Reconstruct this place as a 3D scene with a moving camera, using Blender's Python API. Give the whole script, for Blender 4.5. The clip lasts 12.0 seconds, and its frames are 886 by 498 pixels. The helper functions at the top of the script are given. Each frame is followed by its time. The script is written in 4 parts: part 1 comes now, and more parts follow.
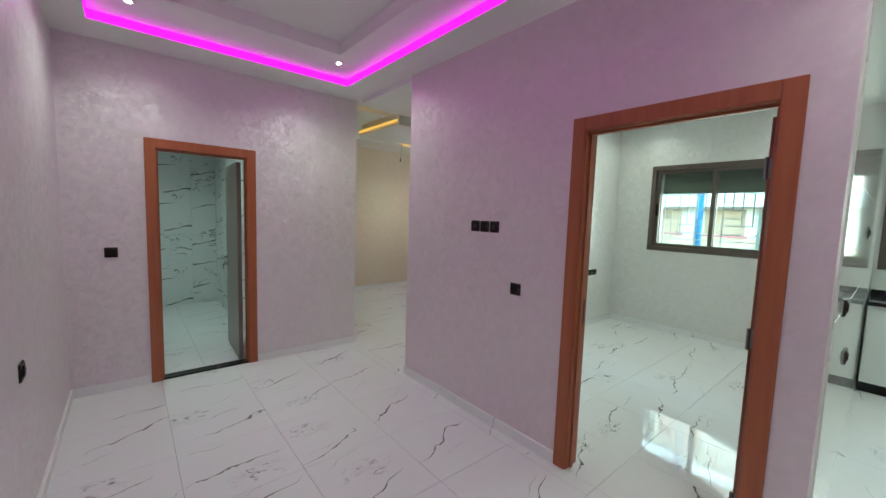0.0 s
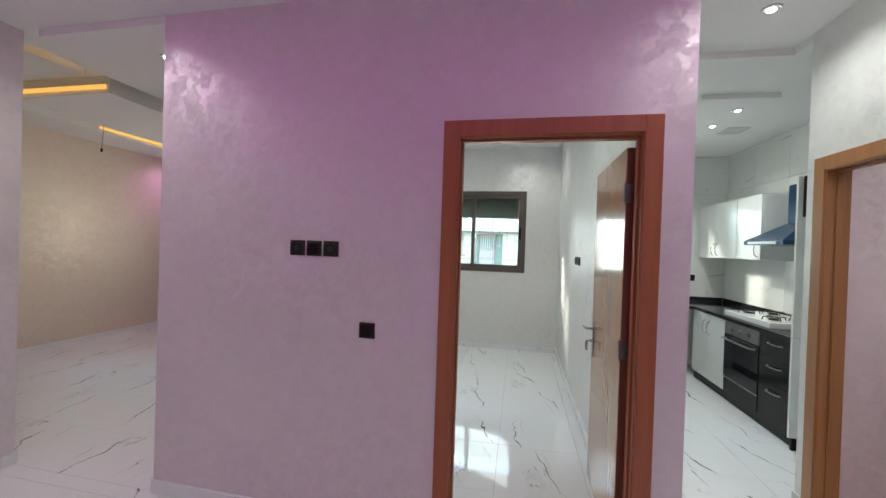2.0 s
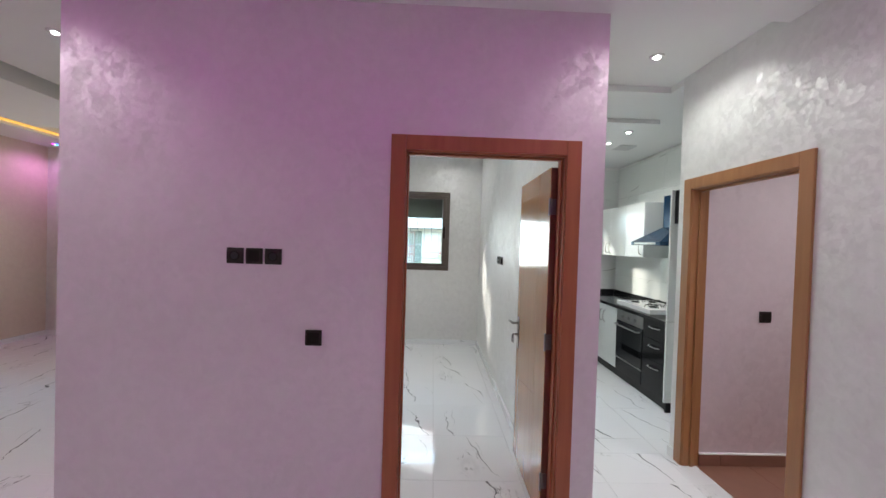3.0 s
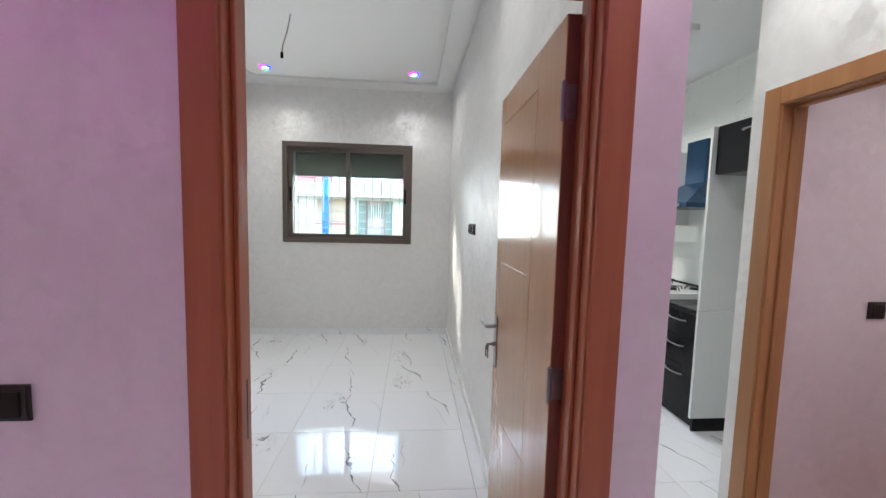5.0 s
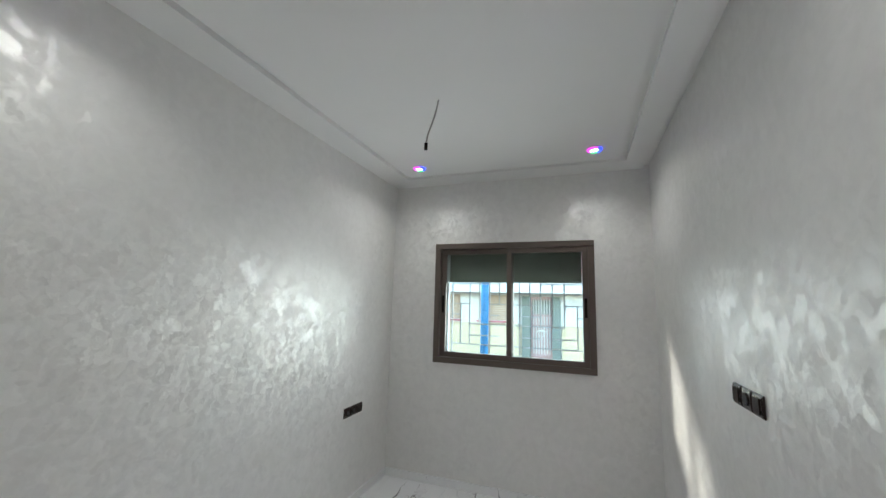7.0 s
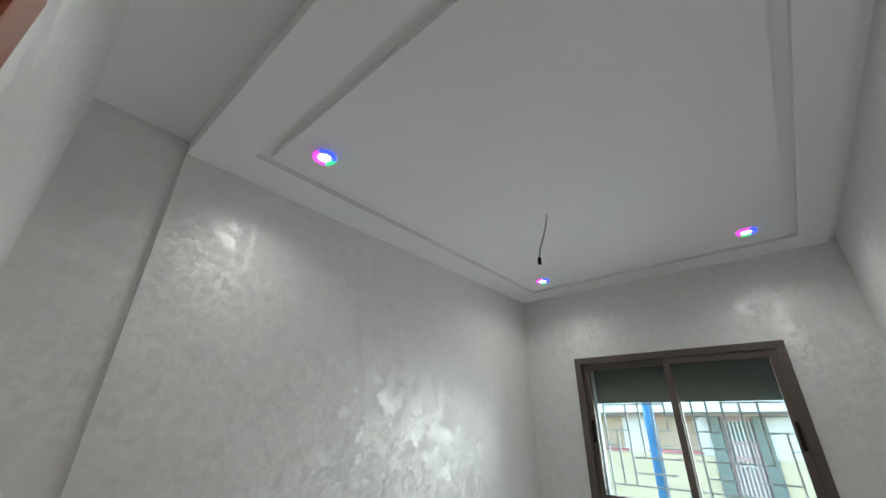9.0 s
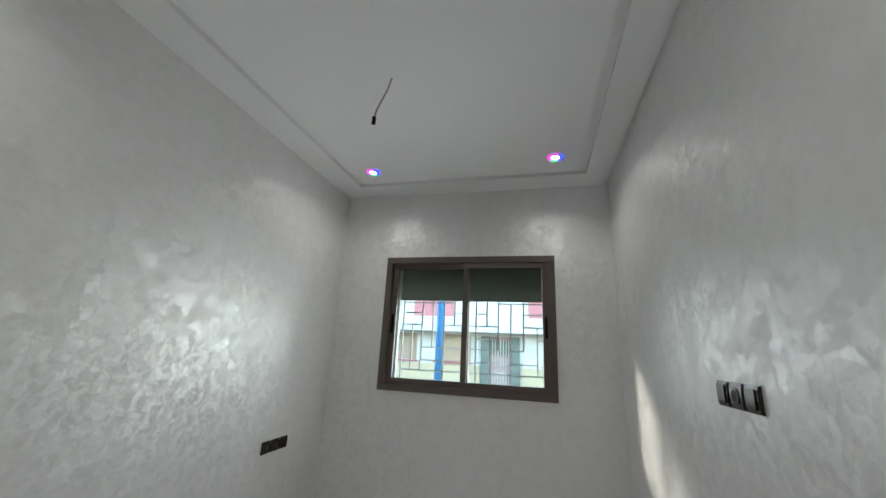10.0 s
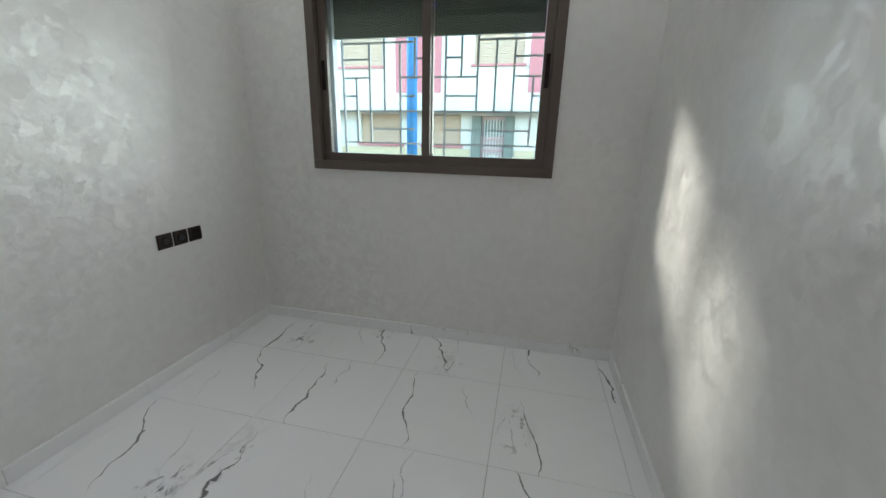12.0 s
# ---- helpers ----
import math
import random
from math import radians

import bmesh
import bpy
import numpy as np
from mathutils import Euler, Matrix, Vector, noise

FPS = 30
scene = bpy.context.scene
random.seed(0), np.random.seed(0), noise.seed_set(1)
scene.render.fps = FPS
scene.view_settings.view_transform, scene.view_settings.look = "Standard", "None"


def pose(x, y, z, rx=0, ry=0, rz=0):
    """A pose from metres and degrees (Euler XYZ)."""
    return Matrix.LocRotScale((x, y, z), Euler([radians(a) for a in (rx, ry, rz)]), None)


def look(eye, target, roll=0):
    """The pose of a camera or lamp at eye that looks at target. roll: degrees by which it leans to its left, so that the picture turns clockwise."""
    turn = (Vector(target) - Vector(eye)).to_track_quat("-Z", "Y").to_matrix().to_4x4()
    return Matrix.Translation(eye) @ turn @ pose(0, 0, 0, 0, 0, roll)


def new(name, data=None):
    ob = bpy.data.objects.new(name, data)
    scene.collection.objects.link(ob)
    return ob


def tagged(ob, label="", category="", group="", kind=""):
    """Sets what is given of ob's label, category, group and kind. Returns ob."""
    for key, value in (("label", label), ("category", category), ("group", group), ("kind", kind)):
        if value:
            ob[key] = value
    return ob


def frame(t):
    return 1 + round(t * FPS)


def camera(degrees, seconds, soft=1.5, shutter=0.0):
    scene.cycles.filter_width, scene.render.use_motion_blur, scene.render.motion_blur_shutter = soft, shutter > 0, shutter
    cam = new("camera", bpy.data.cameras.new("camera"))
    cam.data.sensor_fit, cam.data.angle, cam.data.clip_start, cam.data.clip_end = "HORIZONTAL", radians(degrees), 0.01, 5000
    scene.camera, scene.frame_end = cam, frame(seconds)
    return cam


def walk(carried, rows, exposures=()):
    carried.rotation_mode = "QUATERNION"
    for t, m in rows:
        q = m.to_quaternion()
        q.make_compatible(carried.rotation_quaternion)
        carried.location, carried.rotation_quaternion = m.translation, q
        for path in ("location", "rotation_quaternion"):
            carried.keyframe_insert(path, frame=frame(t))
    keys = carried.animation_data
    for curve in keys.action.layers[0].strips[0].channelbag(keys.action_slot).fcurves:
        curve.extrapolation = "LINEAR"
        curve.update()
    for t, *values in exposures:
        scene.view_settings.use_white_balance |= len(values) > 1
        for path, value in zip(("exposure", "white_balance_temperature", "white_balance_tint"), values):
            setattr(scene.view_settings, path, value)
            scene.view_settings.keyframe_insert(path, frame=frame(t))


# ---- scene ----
cam = camera(99.2, 12.0)
PATH = [
    (0, (0.456, 0.669, 1.583), (1.734, 2.197, 1.407), 1.9),
    (0.5, (0.453, 0.913, 1.577), (1.932, 2.258, 1.517), 2.0),
    (1, (0.576, 1.116, 1.537), (2.221, 2.254, 1.518), 1.9),
    (1.5, (0.763, 1.388, 1.54), (2.616, 2.14, 1.529), 1.9),
    (2, (0.647, 1.573, 1.549), (2.608, 1.966, 1.532), 1.9),
    (2.5, (0.51, 1.699, 1.585), (2.507, 1.809, 1.572), 1.9),
    (3, (0.51, 1.726, 1.613), (2.509, 1.673, 1.581), 1.8),
    (3.2, (0.544, 1.733, 1.609), (2.542, 1.638, 1.575), 1.7),
    (4.8, (1.493, 1.484, 1.526), (3.482, 1.338, 1.377), 1.6),
    (5, (1.652, 1.458, 1.522), (3.639, 1.295, 1.358), 1.5),
    (5.5, (2.095, 1.413, 1.485), (4.082, 1.254, 1.326), 1.4),
    (6, (2.36, 1.521, 1.631), (4.351, 1.41, 1.479), 1.5),
    (6.5, (2.574, 1.536, 1.682), (4.571, 1.646, 1.725), 1.5),
    (7, (2.712, 1.617, 1.792), (4.573, 2.292, 2.071), 1.6),
    (7.2, (2.719, 1.621, 1.795), (4.42, 2.606, 2.165), 1.5),
    (8.8, (2.734, 1.499, 1.822), (3.891, 2.907, 2.646), 1.5),
    (9, (2.752, 1.53, 1.83), (4.119, 2.728, 2.665), 0.8),
    (9.5, (2.903, 1.507, 1.702), (4.562, 2.22, 2.561), 1.8),
    (10, (3.082, 1.631, 1.537), (4.951, 2.112, 2.061), 2.8),
    (10.5, (3.243, 1.676, 1.442), (5.197, 2.098, 1.376), 1.8),
    (11, (3.5, 1.605, 1.412), (5.429, 2.017, 1.081), 1.1),
    (11.5, (3.76, 1.576, 1.389), (5.666, 1.981, 0.938), 1.1),
    (12, (4.086, 1.594, 1.383), (5.96, 2.021, 0.829), 1.4),
]
EXPOSURES = [(0.0, 4.4, 6450, -15), (1.1, 4.4, 6450, -13), (2.0, 4.42, 6450, 1), (3.0, 4.45, 6450, 6), (5.0, 4.6, 6450, 9), (5.5, 4.54, 6450, 9), (6.5, 4.12, 6450, 6),
             (7.2, 3.98, 6450, 5), (9.0, 3.84, 6450, 5), (9.5, 3.7, 6450, 6), (10.5, 3.76, 6450, 5), (12.0, 3.75, 6450, 4)]
walk(cam, [(t, look(eye, target, roll)) for t, eye, target, roll in PATH], EXPOSURES)

# ---- world and light ----
world = bpy.data.worlds.new("world")
scene.world = world
world.use_nodes = True
wn = world.node_tree
sky = wn.nodes.new("ShaderNodeTexSky")
sky.sky_type, sky.sun_disc = "NISHITA", False
SUN_WAY = Vector((-0.76, -1.0, -0.59)).normalized()
sky.sun_elevation = math.asin(-SUN_WAY.z)
sky.sun_rotation = math.atan2(-SUN_WAY.x, -SUN_WAY.y)
wn.links.new(sky.outputs[0], wn.nodes["Background"].inputs[0])
wn.nodes["Background"].inputs[1].default_value = 0.15
sun_data = bpy.data.lights.new("sun", "SUN")
sun_data.energy, sun_data.angle, sun_data.color = 0.31, radians(7.0), (1.0, 0.95, 0.86)
sun = new("sun", sun_data)
sun.matrix_world = look((12, 10, 9), Vector((12, 10, 9)) + SUN_WAY)


def window_light(y0, y1, z0, z1, watts, colour):
    """An added lamp standing in for the sky's light in a window's opening, between the panes and the outer face of the
    wall.
    """
    lamp = bpy.data.lights.new("window_light", "AREA")
    lamp.shape, lamp.size, lamp.size_y, lamp.energy, lamp.color = "RECTANGLE", y1 - y0, z1 - z0, watts, colour
    lamp.spread = radians(140)
    at = Vector((6.60, (y0 + y1) / 2, (z0 + z1) / 2))
    new("window_light", lamp).matrix_world = look(at, at + Vector((-1, 0.48, 0.08)))


window_light(1.56, 2.98, 1.30, 2.00, 0.66, (0.95, 0.975, 1.0))
window_light(4.96, 6.44, 1.30, 2.28, 0.55, (1.0, 0.90, 0.76))
window_light(-0.52, 0.67, 1.30, 2.18, 0.4, (0.97, 1.0, 0.98))


# ---- materials ----
def mat(name, colour, rough=0.5, metal=0.0, **more):
    """A Principled material. more: coat, spec, vary, bump, transmission, emission."""
    m = bpy.data.materials.new(name)
    m.use_nodes = True
    nt = m.node_tree
    b = nt.nodes["Principled BSDF"]
    b.inputs["Base Color"].default_value = (*colour, 1)
    b.inputs["Roughness"].default_value = rough
    b.inputs["Metallic"].default_value = metal
    b.inputs["Specular IOR Level"].default_value = more.get("spec", 0.5)
    b.inputs["Coat Weight"].default_value = more.get("coat", 0.0)
    b.inputs["Coat Roughness"].default_value = 0.08
    if "emission" in more:
        b.inputs["Emission Color"].default_value = (*more["emission"][0], 1)
        b.inputs["Emission Strength"].default_value = more["emission"][1]
    if "vary" in more:
        amount, scale = more["vary"]
        tc = nt.nodes.new("ShaderNodeTexCoord")
        n = nt.nodes.new("ShaderNodeTexNoise")
        n.inputs["Scale"].default_value, n.inputs["Detail"].default_value = scale, 6
        nt.links.new(tc.outputs["Object"], n.inputs["Vector"])
        ramp = nt.nodes.new("ShaderNodeMix")
        ramp.data_type = "RGBA"
        ramp.inputs[6].default_value = (*[c * (1 - amount) for c in colour], 1)
        ramp.inputs[7].default_value = (*[min(1, c * (1 + amount)) for c in colour], 1)
        nt.links.new(n.outputs[0], ramp.inputs[0])
        nt.links.new(ramp.outputs[2], b.inputs["Base Color"])
        if "bump" in more:
            bp = nt.nodes.new("ShaderNodeBump")
            bp.inputs["Strength"].default_value, bp.inputs["Distance"].default_value = more["bump"], 0.01
            nt.links.new(n.outputs[0], bp.inputs["Height"])
            nt.links.new(bp.outputs[0], b.inputs["Normal"])
    return m


def pearl(name, colour, gloss=0.48, uneven=1.0):
    """Pearly stucco: overlapping trowel dabs, each lying at its own slight tilt, under a cloudy satin sheen."""
    m = bpy.data.materials.new(name)
    m.use_nodes = True
    nt = m.node_tree
    L, N = nt.links.new, nt.nodes.new
    b = nt.nodes["Principled BSDF"]
    tc = N("ShaderNodeTexCoord")

    def noise(scale, detail, source):
        n = N("ShaderNodeTexNoise")
        n.inputs["Scale"].default_value, n.inputs["Detail"].default_value = scale, detail
        L(source, n.inputs["Vector"])
        return n

    def vector(op, a, c):
        v = N("ShaderNodeVectorMath")
        v.operation = op
        for k, src in enumerate((a, c)):
            if isinstance(src, tuple):
                v.inputs[k].default_value = src
            else:
                L(src, v.inputs[k])
        return v.outputs[0]

    def ranged(src, a, c, lo, hi):
        r = N("ShaderNodeMapRange")
        r.interpolation_type = "SMOOTHSTEP"
        for k, v in enumerate((a, c, lo, hi)):
            r.inputs[k + 1].default_value = v
        L(src, r.inputs[0])
        return r.outputs[0]

    def warped(scale, amount, detail=3):
        w = noise(scale, detail, tc.outputs["Object"])
        off = vector("SUBTRACT", w.outputs[1], (0.5, 0.5, 0.5))
        return vector("ADD", tc.outputs["Object"], vector("MULTIPLY", off, (amount,) * 3))

    def dabs(scale, warp_scale, amount, tilt):
        v = N("ShaderNodeTexVoronoi")
        v.feature = "SMOOTH_F1"
        v.inputs["Scale"].default_value, v.inputs["Smoothness"].default_value = scale, 0.25
        L(warped(warp_scale, amount), v.inputs["Vector"])
        return vector("MULTIPLY", vector("SUBTRACT", v.outputs["Color"], (0.5, 0.5, 0.5)), (tilt,) * 3), v.outputs["Color"]

    broad, shade = dabs(17.0, 7.0, 0.26, 0.14 * uneven)
    small, _ = dabs(34.0, 16.0, 0.08, 0.10 * uneven)
    cloud = noise(1.3, 4, tc.outputs["Object"])
    stroke = noise(16.0, 4, warped(3.5, 0.25))
    sep = N("ShaderNodeSeparateColor")
    L(shade, sep.inputs[0])
    c = N("ShaderNodeMix")
    c.data_type = "RGBA"
    c.inputs[6].default_value = (*[v * 0.985 for v in colour], 1)
    c.inputs[7].default_value = (*[min(1.0, v * 1.015) for v in colour], 1)
    L(ranged(stroke.outputs[0], 0.36, 0.64, 0.0, 1.0), c.inputs[0])
    L(c.outputs[2], b.inputs["Base Color"])
    L(ranged(sep.outputs[1], 0.2, 0.8, gloss - 0.04, gloss + 0.12), b.inputs["Roughness"])
    L(ranged(cloud.outputs[0], 0.35, 0.65, 0.36, 0.50), b.inputs["Metallic"])
    b.inputs["Specular IOR Level"].default_value = 0.6
    bp = N("ShaderNodeBump")
    bp.inputs["Strength"].default_value, bp.inputs["Distance"].default_value = 0.12, 0.008
    L(stroke.outputs[0], bp.inputs["Height"])
    norm = vector("NORMALIZE", vector("ADD", vector("ADD", bp.outputs[0], broad), small), (0, 0, 0))
    L(norm, b.inputs["Normal"])
    return m


def marble(name, base=(0.87, 0.88, 0.89), vein=(0.16, 0.16, 0.17), rough=0.07, density=0.5, scale=1.0, turn=76):
    """Polished white porcelain with sparse diagonal grey veins; each tile takes its own cut."""
    m = bpy.data.materials.new(name)
    m.use_nodes = True
    nt = m.node_tree
    L, N = nt.links.new, nt.nodes.new
    b = nt.nodes["Principled BSDF"]
    tc, info = N("ShaderNodeTexCoord"), N("ShaderNodeObjectInfo")
    off = N("ShaderNodeVectorMath")
    off.operation = "MULTIPLY"
    off.inputs[1].default_value = (37.0, 53.0, 29.0)
    comb = N("ShaderNodeCombineXYZ")
    step = N("ShaderNodeMath")
    step.operation, step.inputs[1].default_value = "SNAP", 1.0 / 7
    L(info.outputs["Random"], step.inputs[0])
    for n in range(3):
        L(step.outputs[0], comb.inputs[n])
    L(comb.outputs[0], off.inputs[0])
    plus = N("ShaderNodeVectorMath")
    plus.operation = "ADD"
    L(tc.outputs["Object"], plus.inputs[0])
    L(off.outputs[0], plus.inputs[1])
    def veins(turn, stretch, freq, detail, mask_freq, lo, hi, thick, amount):
        mp = N("ShaderNodeMapping")
        mp.inputs["Rotation"].default_value = (0.3, 0.2, radians(turn))
        mp.inputs["Scale"].default_value = [scale * v for v in stretch]
        L(plus.outputs[0], mp.inputs["Vector"])
        ridge = N("ShaderNodeTexNoise")
        ridge.inputs["Scale"].default_value, ridge.inputs["Detail"].default_value, ridge.inputs["Roughness"].default_value = freq, detail, 0.45
        ridge.inputs["Distortion"].default_value = 0.4
        L(mp.outputs[0], ridge.inputs["Vector"])
        sub = N("ShaderNodeMath")
        sub.operation, sub.inputs[1].default_value = "SUBTRACT", 0.5
        L(ridge.outputs[0], sub.inputs[0])
        ab = N("ShaderNodeMath")
        ab.operation = "ABSOLUTE"
        L(sub.outputs[0], ab.inputs[0])
        wide = N("ShaderNodeTexNoise")
        wide.inputs["Scale"].default_value, wide.inputs["Detail"].default_value = mask_freq * scale, 2
        L(plus.outputs[0], wide.inputs["Vector"])
        width = N("ShaderNodeMapRange")
        width.inputs[1].default_value, width.inputs[2].default_value = lo, hi
        width.inputs[3].default_value, width.inputs[4].default_value = 0.0, thick
        L(wide.outputs[0], width.inputs[0])
        lt = N("ShaderNodeMapRange")
        lt.interpolation_type = "SMOOTHSTEP"
        L(ab.outputs[0], lt.inputs[0])
        L(width.outputs[0], lt.inputs[2])
        lt.inputs[3].default_value, lt.inputs[4].default_value = amount, 0.0
        keep = N("ShaderNodeMath")
        keep.operation, keep.inputs[1].default_value = "GREATER_THAN", thick * 0.05
        L(width.outputs[0], keep.inputs[0])
        am = N("ShaderNodeMath")
        am.operation = "MULTIPLY"
        L(lt.outputs[0], am.inputs[0])
        L(keep.outputs[0], am.inputs[1])
        return am

    def strokes(turn, period, wander, mask_freq, lo, hi, thick, amount):
        mp = N("ShaderNodeMapping")
        mp.inputs["Rotation"].default_value = (0.0, 0.0, radians(turn))
        mp.inputs["Scale"].default_value = [scale] * 3
        L(plus.outputs[0], mp.inputs["Vector"])
        wave = N("ShaderNodeTexWave")
        wave.wave_type, wave.bands_direction, wave.wave_profile = "BANDS", "X", "SIN"
        wave.inputs["Scale"].default_value, wave.inputs["Distortion"].default_value = 0.314 / period, wander
        wave.inputs["Detail"].default_value, wave.inputs["Detail Scale"].default_value, wave.inputs["Detail Roughness"].default_value = 4, 2.2, 0.5
        L(mp.outputs[0], wave.inputs["Vector"])
        flip = N("ShaderNodeMath")
        flip.operation, flip.inputs[0].default_value = "SUBTRACT", 1.0
        L(wave.outputs["Fac"], flip.inputs[1])
        root = N("ShaderNodeMath")
        root.operation = "SQRT"
        L(flip.outputs[0], root.inputs[0])
        wide = N("ShaderNodeTexNoise")
        wide.inputs["Scale"].default_value, wide.inputs["Detail"].default_value = mask_freq * scale, 3
        L(plus.outputs[0], wide.inputs["Vector"])
        width = N("ShaderNodeMapRange")
        width.inputs[1].default_value, width.inputs[2].default_value = lo, hi
        width.inputs[3].default_value, width.inputs[4].default_value = 0.0, thick
        L(wide.outputs[0], width.inputs[0])
        lt = N("ShaderNodeMapRange")
        lt.interpolation_type = "SMOOTHSTEP"
        L(root.outputs[0], lt.inputs[0])
        L(width.outputs[0], lt.inputs[2])
        lt.inputs[3].default_value, lt.inputs[4].default_value = amount, 0.0
        keep = N("ShaderNodeMath")
        keep.operation, keep.inputs[1].default_value = "GREATER_THAN", thick * 0.05
        L(width.outputs[0], keep.inputs[0])
        am = N("ShaderNodeMath")
        am.operation = "MULTIPLY"
        L(lt.outputs[0], am.inputs[0])
        L(keep.outputs[0], am.inputs[1])
        return am

    long_ones = strokes(turn, 0.5, 2.3, 2.2, 0.69 - 0.4 * density, 0.95 - 0.4 * density, 0.18, 0.9)
    feathers = veins(turn - 70, (1.2, 3.0, 2.0), 2.6, 7, 2.0, 0.72 - 0.3 * density, 0.84 - 0.3 * density, 0.03, 0.6)
    am2 = N("ShaderNodeMath")
    am2.operation = "MAXIMUM"
    L(long_ones.outputs[0], am2.inputs[0])
    L(feathers.outputs[0], am2.inputs[1])
    c = N("ShaderNodeMix")
    c.data_type = "RGBA"
    c.inputs[6].default_value, c.inputs[7].default_value = (*base, 1), (*vein, 1)
    L(am2.outputs[0], c.inputs[0])
    L(c.outputs[2], b.inputs["Base Color"])
    b.inputs["Roughness"].default_value = rough
    return m


def porcelain(name, base=(0.84, 0.85, 0.87), vein=(0.13, 0.13, 0.14)):
    """Polished white porcelain: on each tile its own few tapering veins, some with a smoky broken cluster."""
    m = bpy.data.materials.new(name)
    m.use_nodes = True
    nt = m.node_tree
    L, N = nt.links.new, nt.nodes.new
    b = nt.nodes["Principled BSDF"]
    tc, info = N("ShaderNodeTexCoord"), N("ShaderNodeObjectInfo")

    def calc(op, *args):
        n = N("ShaderNodeMath")
        n.operation = op
        for k, a in enumerate(args):
            if isinstance(a, (int, float)):
                n.inputs[k].default_value = a
            else:
                L(a, n.inputs[k])
        return n.outputs[0]

    def chance(seed):
        """A number from 0 to 1 that belongs to the tile."""
        n = N("ShaderNodeTexWhiteNoise")
        n.noise_dimensions = "1D"
        L(calc("MULTIPLY_ADD", info.outputs["Random"], 91.7, seed), n.inputs["W"])
        return n.outputs["Value"]

    def spread_of(seed, lo, hi):
        return calc("MULTIPLY_ADD", chance(seed), hi - lo, lo)

    def grain(scale, detail, source):
        n = N("ShaderNodeTexNoise")
        n.inputs["Scale"].default_value, n.inputs["Detail"].default_value = scale, detail
        L(source, n.inputs["Vector"])
        return n

    def ramp(x, a, c, lo=0.0, hi=1.0):
        n = N("ShaderNodeMapRange")
        n.interpolation_type = "SMOOTHSTEP"
        for k, v in enumerate((x, a, c, lo, hi)):
            if isinstance(v, (int, float)):
                n.inputs[k].default_value = v
            else:
                L(v, n.inputs[k])
        return n.outputs[0]

    sep = N("ShaderNodeSeparateXYZ")
    L(tc.outputs["Object"], sep.inputs[0])
    own = N("ShaderNodeCombineXYZ")
    L(sep.outputs[0], own.inputs[0])
    L(sep.outputs[1], own.inputs[1])
    L(calc("MULTIPLY", chance(1.3), 40.0), own.inputs[2])
    slow, quick = grain(3.2, 2, own.outputs[0]), grain(17.0, 4, own.outputs[0])
    bend = calc("ADD", calc("MULTIPLY_ADD", slow.outputs[0], 0.22, -0.11), calc("MULTIPLY_ADD", quick.outputs[0], 0.05, -0.025))
    x, y = calc("SUBTRACT", sep.outputs[0], 0.3), calc("SUBTRACT", sep.outputs[1], 0.3)

    def line(seed, a0, a1, reach, thick, length, amount):
        turn = spread_of(seed, radians(a0), radians(a1))
        c, si = calc("COSINE", turn), calc("SINE", turn)
        along = calc("ADD", calc("MULTIPLY", x, c), calc("MULTIPLY", y, si))
        across = calc("SUBTRACT", calc("MULTIPLY", y, c), calc("MULTIPLY", x, si))
        off = calc("ABSOLUTE", calc("ADD", calc("SUBTRACT", across, spread_of(seed + 2.1, -reach, reach)), bend))
        swell = ramp(quick.outputs["Fac"], 0.38, 0.66, 0.25, 1.0)
        near = ramp(calc("ABSOLUTE", calc("SUBTRACT", along, spread_of(seed + 4.7, -0.2, 0.2))), 0.0, length, 1.0, 0.0)
        width = calc("MULTIPLY", calc("MULTIPLY", swell, near), thick)
        return calc("MULTIPLY", calc("MULTIPLY", ramp(off, calc("MULTIPLY", width, 0.25), calc("ADD", width, 0.0006), 1.0, 0.0), ramp(near, 0.02, 0.3)), amount)

    def cluster(seed, rate):
        dx = calc("SUBTRACT", x, spread_of(seed, -0.2, 0.2))
        dy = calc("SUBTRACT", y, spread_of(seed + 1.9, -0.25, 0.25))
        far = calc("SQRT", calc("ADD", calc("MULTIPLY", calc("MULTIPLY", dx, dx), 0.3), calc("MULTIPLY", dy, dy)))
        blob = calc("MULTIPLY", ramp(far, 0.02, 0.13, 1.0, 0.0), calc("GREATER_THAN", chance(seed + 3.3), 1.0 - rate))
        mp = N("ShaderNodeMapping")
        mp.inputs["Scale"].default_value = (0.4, 1.0, 1.0)
        L(own.outputs[0], mp.inputs["Vector"])
        ridge = grain(13.0, 4, mp.outputs[0])
        ridge.inputs["Distortion"].default_value = 0.7
        thin = ramp(calc("ABSOLUTE", calc("SUBTRACT", ridge.outputs[0], 0.5)), 0.0, 0.045, 1.0, 0.0)
        patchy = ramp(quick.outputs["Fac"], 0.45, 0.62)
        smoke = calc("MULTIPLY", ramp(ridge.outputs[0], 0.52, 0.75), 0.28)
        return calc("MULTIPLY", calc("MAXIMUM", calc("MULTIPLY", thin, patchy), smoke), calc("MULTIPLY", blob, 0.95))

    ink = line(5.0, 2, 30, 0.2, 0.0115, 0.38, 0.95)
    for other in (line(17.0, 6, 24, 0.3, 0.004, 0.2, 0.55), cluster(43.0, 0.6)):
        ink = calc("MAXIMUM", ink, other)
    c = N("ShaderNodeMix")
    c.data_type = "RGBA"
    c.inputs[6].default_value, c.inputs[7].default_value = (*base, 1), (*vein, 1)
    L(ink, c.inputs[0])
    L(c.outputs[2], b.inputs["Base Color"])
